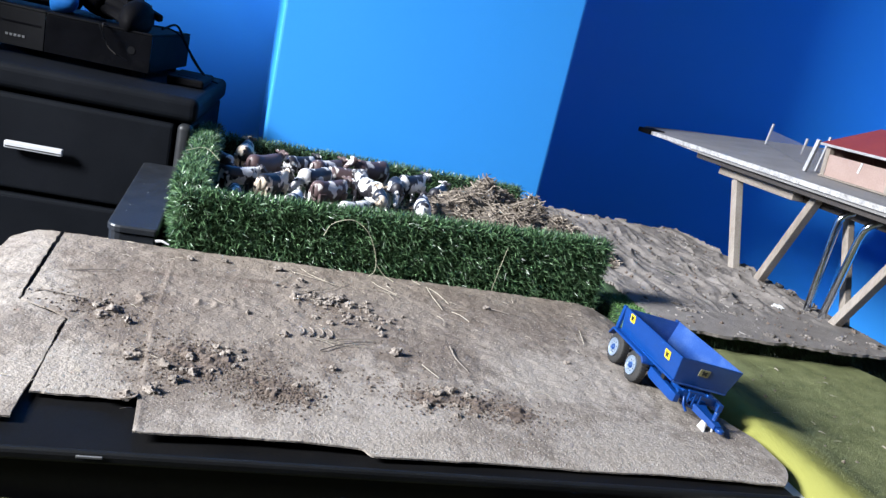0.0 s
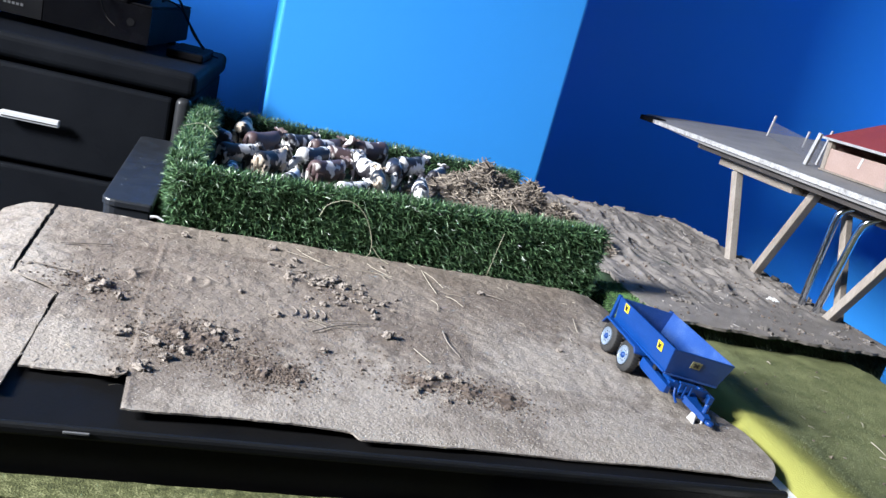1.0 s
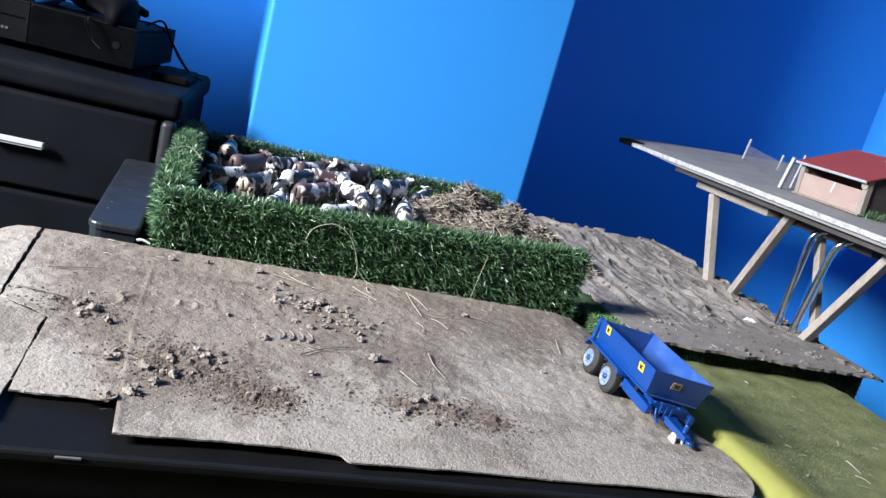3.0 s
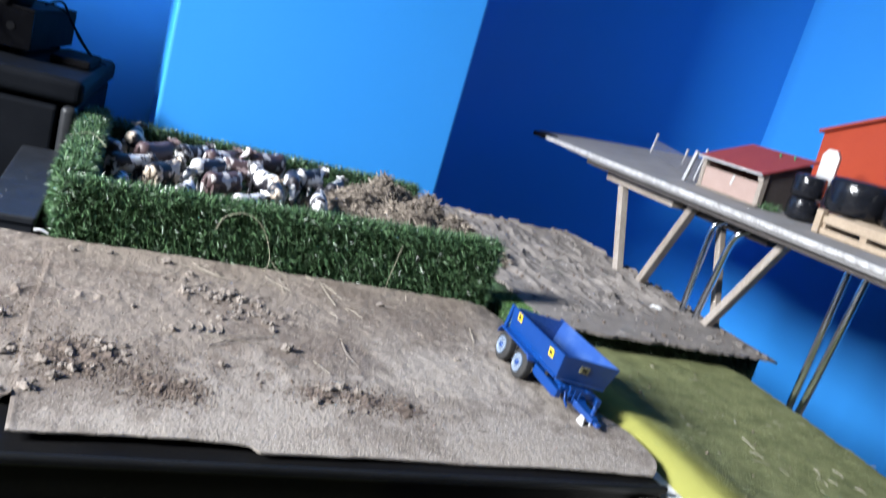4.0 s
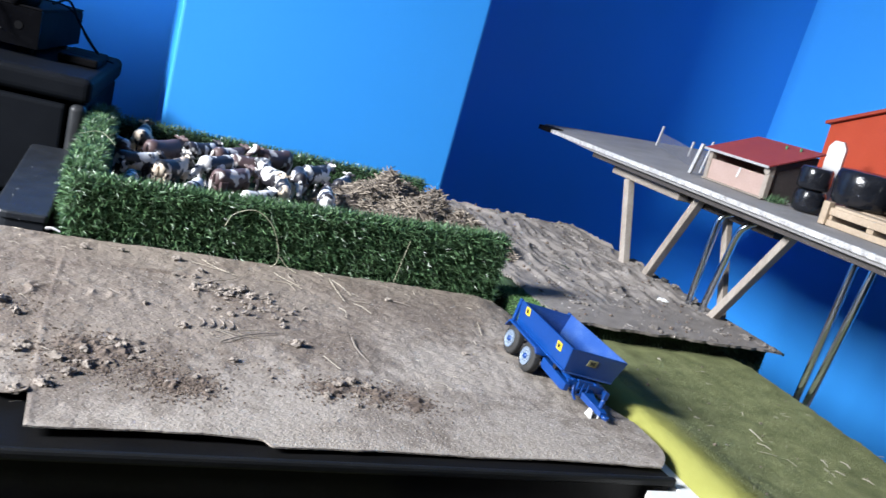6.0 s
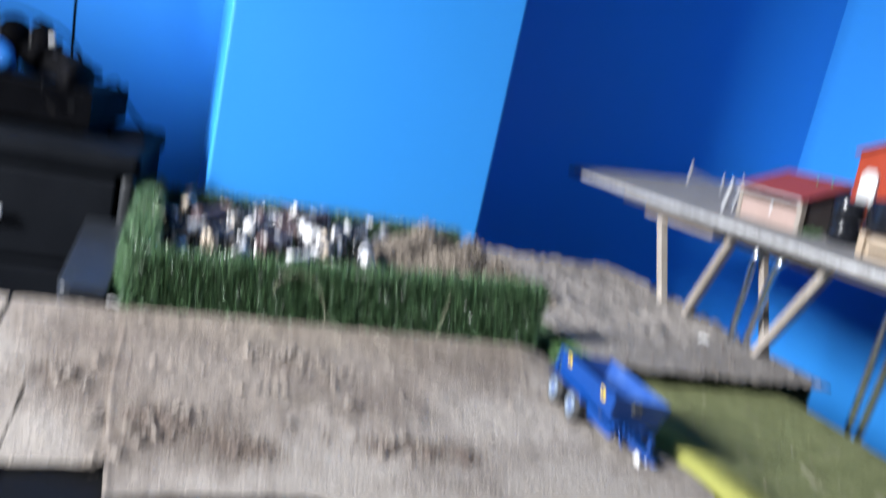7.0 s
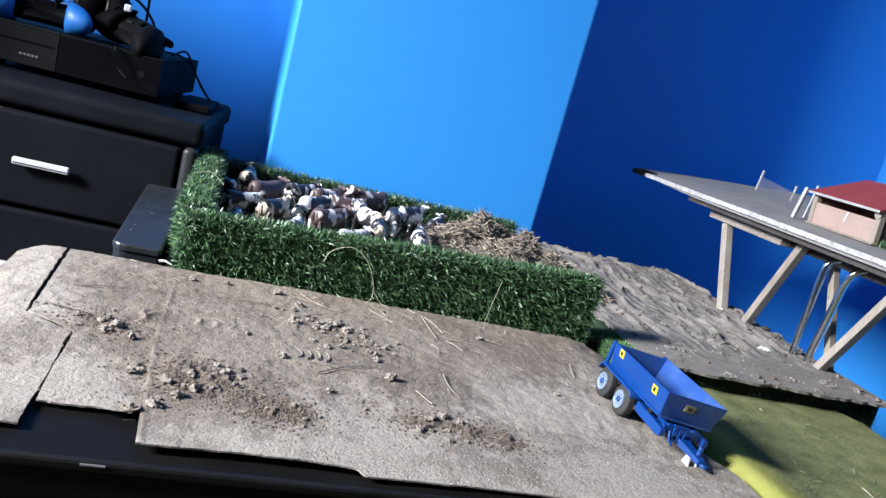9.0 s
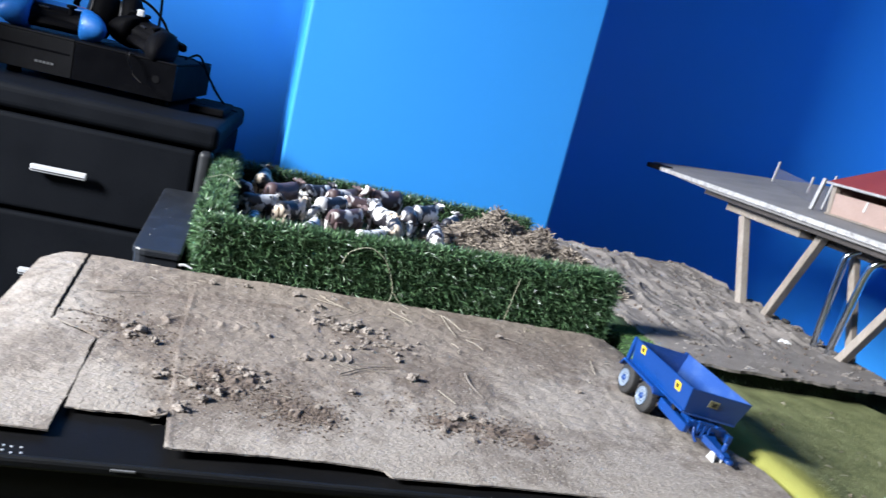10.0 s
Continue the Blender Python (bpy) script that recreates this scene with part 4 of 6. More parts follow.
# ---------------------------------------------------------------- loose soil on the card
def clod_mesh(bm, c, r, rng, flat=0.7):
    got = bmesh.ops.create_icosphere(bm, subdivisions=3, radius=1.0)["verts"]
    sx, sy, sz = r * rng.uniform(0.8, 1.3), r * rng.uniform(0.7, 1.1), r * flat * rng.uniform(0.7, 1.2)
    off = rng.uniform(0, 50)
    for v in got:
        k = 1 + 0.85 * noise.noise(v.co * 1.5 + Vector((off, off * 0.3, 0))) + 0.45 * noise.noise(v.co * 3.4 + Vector((0, off, off))) + 0.16 * noise.noise(v.co * 9 + Vector((off, 0, off)))
        v.co = Vector((v.co.x * sx * k, v.co.y * sy * k, v.co.z * sz * k)) + Vector(c)


def one_clod(x, y, r, seed, label="dry crumbly soil clod on the card sheet"):
    bm = bmesh.new()
    clod_mesh(bm, (0, 0, r * 0.36), r * 0.80, random.Random(seed))
    ob = tagged(part("soil_clod", bm, CLOD, smooth=True), label, "soil clod", "soil clods on the card")
    ob.matrix_world = pose(x, y, card_top(x, y), 0, 0, seed * 37)
    return ob


CLODS = ((0.226, 0.787, 0.0085), (0.118, 0.922, 0.0075), (0.150, 0.930, 0.006), (0.162, 0.922, 0.007), (0.176, 0.936, 0.0065), (0.186, 0.918, 0.0055), (0.168, 0.946, 0.006), (0.101, 0.806, 0.006),
         (0.011, 0.690, 0.006), (-0.003, 0.673, 0.007), (0.037, 0.735, 0.0045), (-0.016, 0.700, 0.0065), (0.006, 0.722, 0.005), (-0.083, 0.825, 0.007), (-0.062, 0.800, 0.006), (-0.100, 0.836, 0.0055),
         (-0.092, 0.812, 0.006), (-0.050, 0.716, 0.0065), (0.257, 0.695, 0.006), (0.238, 0.668, 0.0055), (0.289, 0.696, 0.005), (0.098, 1.028, 0.008), (0.128, 0.994, 0.006), (0.150, 0.733, 0.0055),
         (0.217, 0.838, 0.005), (-0.021, 0.651, 0.007), (-0.040, 0.640, 0.0075), (-0.019, 1.022, 0.006), (0.027, 1.031, 0.005), (0.394, 0.978, 0.006), (0.455, 0.817, 0.0045), (0.140, 0.870, 0.005),
         (0.175, 0.860, 0.005), (0.195, 0.880, 0.0045), (0.06, 0.86, 0.004), (0.272, 0.705, 0.0055))
for i, (x, y, r) in enumerate(CLODS):
    one_clod(x, y, r, 100 + i)
rng = random.Random(31)
for i in range(92):
    cx, cy, r = rng.choice(((0.160, 0.925, 0.022), (0.205, 0.900, 0.026), (0.215, 0.868, 0.024), (0.135, 0.950, 0.018), (-0.105, 0.845, 0.018), (0.030, 0.735, 0.020), (0.178, 0.915, 0.018), (0.185, 0.880, 0.022), (-0.085, 0.822, 0.020), (0.000, 0.700, 0.024), (0.262, 0.690, 0.030), (0.100, 0.672, 0.018)))
    one_clod(rng.gauss(cx, r * 1.1), rng.gauss(cy, r * 0.8), rng.uniform(0.0022, 0.0046), 300 + i, "small crumbly lump of dry soil on the card")

DRIFTS = (  # place, spread, how much
    (0.000, 0.735, 0.019, 560), (0.012, 0.700, 0.024, 700), (0.000, 0.768, 0.015, 160), (0.035, 0.725, 0.020, 360), (0.093, 0.668, 0.017, 900), (0.112, 0.662, 0.011, 420), (0.075, 0.690, 0.016, 360),
    (-0.110, 0.846, 0.018, 170), (-0.084, 0.830, 0.016, 190), (0.335, 0.672, 0.018, 520), (0.290, 0.680, 0.020, 420), (0.250, 0.686, 0.020, 360), (0.200, 0.745, 0.040, 380),
    (0.160, 0.925, 0.020, 150), (0.185, 0.900, 0.022, 110), (-0.085, 0.825, 0.020, 200), (-0.060, 0.800, 0.014, 70), (-0.115, 0.845, 0.018, 100), (0.000, 0.690, 0.018, 240), (0.022, 0.705, 0.018, 200),
    (0.088, 0.668, 0.014, 240), (0.105, 0.682, 0.016, 220), (0.235, 0.690, 0.016, 190), (0.262, 0.690, 0.016, 190), (0.300, 0.682, 0.015, 190), (0.335, 0.672, 0.015, 220), (0.180, 0.715, 0.022, 130),
    (0.150, 0.735, 0.025, 110), (-0.040, 0.642, 0.014, 70), (0.050, 0.740, 0.035, 120), (0.120, 0.800, 0.050, 60), (0.250, 0.800, 0.080, 60), (0.380, 0.900, 0.100, 70), (0.100, 1.000, 0.050, 40), (-0.020, 0.930, 0.040, 40), (0.030, 1.030, 0.030, 40),
    (0.140, 0.870, 0.030, 80), (0.060, 0.690, 0.02, 170), (0.200, 0.850, 0.10, 330), (0.030, 0.880, 0.07, 240), (0.420, 0.820, 0.08, 200), (-0.110, 0.860, 0.035, 160), (0.320, 0.700, 0.06, 160),
    (0.500, 0.860, 0.030, 110), (0.560, 0.935, 0.018, 60), (0.470, 0.800, 0.030, 60), (0.065, 1.045, 0.012, 45), (0.140, 1.037, 0.018, 55), (0.300, 1.030, 0.030, 60))



def drift(x, y):
    d = max(math.exp(-(((x - cx) / (r * 1.3)) ** 2 + ((y - cy) / (r * 1.1)) ** 2)) * min(1.0, n / 300) for cx, cy, r, n in DRIFTS if r < 0.034)
    return 0.0042 * (d * (0.75 + 0.9 * bumps(x, y, 70, 3.3) + 0.9 * bumps(x, y, 190, 1.7)) - 0.36) + 0.0010 * bumps(x, y, 330, 6.1)


tagged(part("soil_drift", sheet(-0.17, 0.45, 0.60, 1.055, 280, 200, lambda x, y: card_top(x, y) + max(0.0004, min(0.0055, drift(x, y))), lambda x, y: card_top(x, y) - 0.0006,
                                lambda x, y: drift(x, y) > 0.0005 and not (x < -0.025 and y < 0.645)), CRUMB), "thin ragged drift of brown soil on the card", "soil", kind="stuff")
rng = random.Random(5)
verts, faces = [], []
for cx, cy, r, n in DRIFTS:
    for _ in range(int(n * (1.9 if r < 0.034 else 0.9))):
        x, y = rng.gauss(cx, r * 1.5), rng.gauss(cy, r * 1.1)
        if not (-0.23 < x < 0.615 and 0.60 < y < 1.055) or (x < -0.02 and y < 0.645):
            continue
        s = 0.00025 + 0.0017 * rng.random() ** 7
        rot = Euler([rng.uniform(0, 6.3) for _ in range(3)]).to_matrix()
        i = len(verts)
        for sx, sy, sz in ((1, 0, 0), (-1, 0, 0), (0, 1, 0), (0, -1, 0), (0, 0, 0.8), (0, 0, -0.8)):
            p = rot @ Vector((sx, sy, sz)) * s * rng.uniform(0.7, 1.3)
            verts.append((x + p.x, y + p.y, card_top(x, y) + s * 0.15 + p.z))
        faces += [(i + a, i + b, i + c) for a, b, c in ((0, 2, 4), (2, 1, 4), (1, 3, 4), (3, 0, 4), (2, 0, 5), (1, 2, 5), (3, 1, 5), (0, 3, 5))]
tagged(part("soil_crumbs", (verts, [], faces), CRUMB), "scattered brown soil crumbs over the card sheet", "soil", kind="stuff")

rng = random.Random(6)
verts, faces = [], []
for _ in range(15000):
    x, y = rng.uniform(-0.235, 0.615), 0.578 + 0.42 * rng.random() ** 3.0
    if (x < -0.02 and y < 0.655) or (x > 0.60 and y < 0.6) or y < front_edge(x) + 0.002:
        continue
    s = 0.00035 + 0.00085 * rng.random() ** 2
    a, k = rng.uniform(0, 6.3), rng.uniform(0.5, 1.0)
    i, z = len(verts), card_top(x, y)
    for c in range(4):
        b = a + c * math.pi / 2
        q = s * (1.0 if c % 2 else k)
        verts.append((x + q * math.cos(b), y + q * math.sin(b), z))
    verts.append((x, y, z + s * 0.6))
    faces += [(i + c, i + (c + 1) % 4, i + 4) for c in range(4)]
tagged(part("card_grit", (verts, [], faces), GRIT), "pale glinting grit stuck all over the card", "grit", kind="stuff")

STRAWS = (((0.118, 1.025), (0.177, 0.997)), ((0.209, 0.995), (0.265, 0.979)), ((0.122, 0.947), (0.195, 1.012)), ((0.318, 1.029), (0.337, 0.979)), ((0.333, 0.945), (0.350, 0.914)), ((0.137, 0.804), (0.196, 0.791)),
          ((0.252, 0.761), (0.265, 0.729)), ((0.525, 0.939), (0.510, 0.886)), ((0.234, 0.994), (0.255, 0.968)), ((0.298, 1.062), (0.307, 1.040)), ((0.462, 1.050), (0.450, 1.022)), ((0.15, 0.80), (0.215, 0.815)), ((0.232, 1.025), (0.262, 0.989)), ((0.315, 1.034), (0.320, 0.948)), ((0.307, 0.924), (0.308, 0.887)), ((0.337, 0.955), (0.356, 0.950)), ((0.134, 0.800), (0.159, 0.784)), ((0.132, 1.042), (0.173, 0.997)), ((0.376, 0.722), (0.394, 0.706)), ((0.490, 0.868), (0.488, 0.851)))
for i, ((x0, y0), (x1, y1)) in enumerate(STRAWS):
    r = random.Random(i)
    mid = ((x0 + x1) / 2 + r.gauss(0, 0.004), (y0 + y1) / 2 + r.gauss(0, 0.004))
    pts = bend(((x0, y0, card_top(x0, y0) + 0.0022), (*mid, card_top(*mid) + 0.0028), (x1, y1, card_top(x1, y1) + 0.0022)), 4)
    tagged(part("straw", tube(pts, 0.00042, 5), STRAWM, smooth=True), "single pale dry straw lying on the card", "straw", "loose straws on the card")
tagged(part("straw_bits", straws(130, lambda g: ((lambda x, y: (x, y, card_top(x, y) + 0.0026))(g.uniform(-0.15, 0.60), 1.055 - 0.44 * g.random() ** 1.6), 0.08), 0.010, 0.0005, 44), STRAWM),
       "short broken straw bits on the card", "straw", kind="stuff")
TWIGS = (((0.138, 0.773), (0.207, 0.812)), ((0.300, 0.822), (0.306, 0.758)), ((-0.15, 0.93), (-0.09, 0.952)), ((0.02, 0.885), (0.036, 0.872)), ((0.255, 1.035), (0.258, 1.005)), ((0.40, 0.975), (0.425, 0.965)), ((-0.16, 0.86), (-0.115, 0.850)))
for i, ((x0, y0), (x1, y1)) in enumerate(TWIGS):
    r = random.Random(60 + i)
    mid = ((x0 + x1) / 2 + r.gauss(0, 0.003), (y0 + y1) / 2 + r.gauss(0, 0.003))
    pts = bend(((x0, y0, card_top(x0, y0) + 0.002), (*mid, card_top(*mid) + 0.0024), (x1, y1, card_top(x1, y1) + 0.002)), 4)
    tagged(part("twig", tube(pts, 0.0009, 5, r1=0.0005), CLOD, smooth=True), "thin soil-coated twig on the card", "twig", "twigs on the card")
for k in range(4):
    cx, cy, rr = 0.112 + 0.011 * k, 0.822, 0.012
    pts = [(cx + rr * math.cos(t), cy + rr * math.sin(t) * 1.3, card_top(cx, cy) + 0.0015) for t in (-1.1, -0.6, -0.1, 0.4, 0.9)]
    tagged(part("straw_curl", tube(pts, 0.0013, 5, r1=0.0006), CLOD, smooth=True), "curled soil-coated straw on the card", "straw", "curled straws")
loop = bend(((0.156, 1.060, 0.740), (0.165, 1.056, 0.761), (0.192, 1.052, 0.772), (0.217, 1.050, 0.758), (0.234, 1.050, 0.726), (0.237, 1.048, 0.703), (0.229, 1.046, 0.6935)), 5)
tagged(part("dry_stem", tube(loop, 0.0004, 5), STEM, smooth=True), "thin pale looped stem over the front hedge", "stem")
tagged(part("dry_stem", tube(bend(((0.238, 1.050, 0.712), (0.252, 1.046, 0.698), (0.266, 1.040, 0.6925)), 4), 0.0004, 5), STEM, smooth=True), "short dry stem at the foot of the hedge", "stem")
tagged(part("dry_stem", tube(bend(((0.435, 1.058, 0.765), (0.428, 1.052, 0.735), (0.422, 1.050, 0.697)), 4), 0.0003, 5), STEM, smooth=True), "upright dry stem against the front hedge", "stem")
tagged(part("dry_stem", tube(bend(((-0.06, 1.30, 0.782), (-0.03, 1.31, 0.790), (-0.005, 1.30, 0.775)), 4), 0.0004, 5), STEM, smooth=True), "pale bent stem on the side hedge", "stem")
tagged(part("paper_scrap", tube(bend(((-0.068, 1.068, 0.6945), (-0.060, 1.066, 0.6965), (-0.050, 1.062, 0.6940)), 3), 0.0024, 6, r1=0.0012), POSTW, smooth=True), "crumpled white scrap at the hedge corner", "scrap")

# clods on the field
rng = random.Random(14)
verts, faces = [], []
for _ in range(620):
    x, y = rng.uniform(0.70, 1.17), rng.uniform(1.01, 1.77)
    s = 0.0007 + 0.0040 * rng.random() ** 5
    rot = Euler([rng.uniform(0, 6.3) for _ in range(3)]).to_matrix()
    i = len(verts)
    for p in ((1, 0, 0), (-1, 0, 0), (0, 1, 0), (0, -1, 0), (0, 0, 0.8), (0, 0, -0.8)):
        q = rot @ Vector(p) * s * rng.uniform(0.7, 1.4)
        verts.append((x + q.x, y + q.y, field_z(x, y) + s * 0.3 + q.z))
    faces += [(i + a, i + b, i + c) for a, b, c in ((0, 2, 4), (2, 1, 4), (1, 3, 4), (3, 0, 4), (2, 0, 5), (1, 2, 5), (3, 1, 5), (0, 3, 5))]
tagged(part("field_clods", (verts, [], faces), CRUMB), "broken soil lumps over the rutted field", "soil", kind="stuff")
rng = random.Random(15)
verts, faces = [], []
for _ in range(170):
    x, y = rng.uniform(0.71, 1.17), rng.uniform(1.0, 1.77)
    a, r, h = rng.gauss(1.57, 0.6), 0.0010 + 0.0042 * rng.random() ** 3, rng.uniform(0.0006, 0.0022)
    i = len(verts)
    for k in range(5):
        q, b = r * rng.uniform(0.5, 1.2), k * 1.257
        u, v = 1.6 * q * math.cos(b), 0.5 * q * math.sin(b)
        px, py = x + u * math.cos(a) - v * math.sin(a), y + u * math.sin(a) + v * math.cos(a)
        verts += [(px, py, field_z(px, py) - 0.0004), (px, py, field_z(px, py) + h * rng.uniform(0.3, 1.2))]
    faces += [(i + 1, i + 3, i + 5, i + 7, i + 9)] + [(i + 2 * k, i + (2 * k + 2) % 10, i + (2 * k + 3) % 10, i + 2 * k + 1) for k in range(5)]
tagged(part("soil_flakes", (verts, [], faces), surf("pale_dry_flake", [(0.20, 0.18, 0.16), (0.30, 0.275, 0.25), (0.44, 0.415, 0.385)], 0.8, 40, 500, 0.3, spread=0.5)), "pale dry flakes and straw chips over the rutted soil", "soil", kind="stuff")
# a toy tyre lying loose on the soil
loose_tyre = part("loose_toy_tyre", loft([ring((0, 0, z), (1, 0, 0), (0, 1, 0), r, r, 24) for z, r in ((0.0, 0.0078), (0.0015, 0.0092), (0.0055, 0.0094), (0.0075, 0.0082), (0.0078, 0.0060), (0.0050, 0.0048))]), TYRE, smooth=True)
tagged(loose_tyre, "small black toy tyre lying at the field edge", "ring").matrix_world = pose(1.172, 1.335, max(0.699, field_z(1.172, 1.335)) + 0.001, 0, 14, 0)
# lumps thrown up along the ruts, and a crumbling rim
rng = random.Random(16)
bm = bmesh.new()
LUMPS = ((0.892, 1.236), (0.944, 1.186), (0.793, 1.080), (0.810, 1.123), (1.133, 1.200), (1.146, 1.038), (1.087, 1.039), (1.161, 0.999), (1.027, 1.001), (0.902, 1.000), (1.009, 1.022), (1.177, 1.300), (1.169, 1.227))
for x, y in LUMPS:
    for _ in range(3):
        px, py = x + rng.gauss(0, 0.008), y + rng.gauss(0, 0.010)
        clod_mesh(bm, (px, py, field_z(px, py)), rng.uniform(0.004, 0.0085), rng, 0.6)
for _ in range(46):
    px, py = rng.uniform(0.72, 1.16), rng.uniform(1.10, 1.77)
    clod_mesh(bm, (px, py, field_z(px, py)), rng.uniform(0.0025, 0.0065), rng, 0.6)
for _ in range(60):
    px, py = (rng.uniform(0.72, 1.18), rng.gauss(0.994, 0.003)) if rng.random() < 0.55 else (rng.gauss(1.176, 0.006), rng.uniform(1.0, 1.75))
    clod_mesh(bm, (px, py, field_z(px, py) - 0.002), rng.uniform(0.002, 0.0055), rng, 0.7)
tagged(part("field_lumps", bm, FIELD, smooth=True), "crumbly soil lumps thrown up along the ruts", "soil", kind="stuff")
tagged(part("pale_chip", (lambda b: (clod_mesh(b, (0, 0, 0.003), 0.010, random.Random(3), 0.4), b)[1])(bmesh.new()), PAPER), "pale flat chip lying on the soil field", "chip").matrix_world = pose(1.052, 1.183, field_z(1.052, 1.183), 0, 0, 20)

for x, y in ((-0.145, 0.578), (-0.139, 0.577), (-0.132, 0.577), (-0.144, 0.571), (-0.137, 0.568), (-0.130, 0.569)):
    part("pale_dot", cyl((x - 0.16, y - 0.80, 0.0528), (0, 0, 1), 0.0010, 0.0008, 8), ALU, chest)
rng = random.Random(77)
verts, faces = [], []
for _ in range(170):
    x, y = rng.uniform(0.70, 1.08), rng.uniform(0.48, 0.95)
    if not felt_keep(x + 0.02, y):
        continue
    s = 0.0005 + 0.0026 * rng.random() ** 6
    rot = Euler([rng.uniform(0, 6.3) for _ in range(3)]).to_matrix()
    i = len(verts)
    for p in ((1, 0, 0), (-1, 0, 0), (0, 1, 0), (0, -1, 0), (0, 0, 0.8), (0, 0, -0.8)):
        q = rot @ Vector(p) * s * rng.uniform(0.7, 1.4)
        verts.append((x + q.x, y + q.y, felt_z(x, y) + s * 0.3 + q.z))
    faces += [(i + a, i + b, i + c) for a, b, c in ((0, 2, 4), (2, 1, 4), (1, 3, 4), (3, 0, 4), (2, 0, 5), (1, 2, 5), (3, 1, 5), (0, 3, 5))]
tagged(part("felt_crumbs", (verts, [], faces), CRUMB), "dark soil crumbs scattered on the felt mat", "soil", kind="stuff")
tagged(litter, "tiny straw bits on the felt", kind="stuff")
FELT_STRAWS = (((0.873, 0.715), (0.868, 0.684)), ((0.943, 0.648), (0.936, 0.630)), ((0.980, 0.647), (0.979, 0.628)), ((0.940, 0.621), (0.945, 0.609)), ((0.977, 0.607), (0.981, 0.592)), ((0.854, 0.680), (0.864, 0.663)),
               ((0.835, 0.655), (0.858, 0.647)), ((0.878, 0.944), (0.877, 0.934)), ((0.942, 0.909), (0.945, 0.902)), ((0.779, 0.728), (0.786, 0.724)), ((0.911, 0.773), (0.900, 0.758)))
for i, ((x0, y0), (x1, y1)) in enumerate(FELT_STRAWS):
    mid = ((x0 + x1) / 2 + 0.002 * (i % 3 - 1), (y0 + y1) / 2)
    pts = bend(((x0, y0, felt_z(x0, y0) + 0.0022), (*mid, felt_z(*mid) + 0.0032), (x1, y1, felt_z(x1, y1) + 0.0022)), 4)
    tagged(part("straw", tube(pts, 0.0009 if i in (0, 7) else 0.0006, 5, r1=0.0004), STRAWM, smooth=True), "pale dry straw lying on the green felt", "straw", "loose straws on the felt")

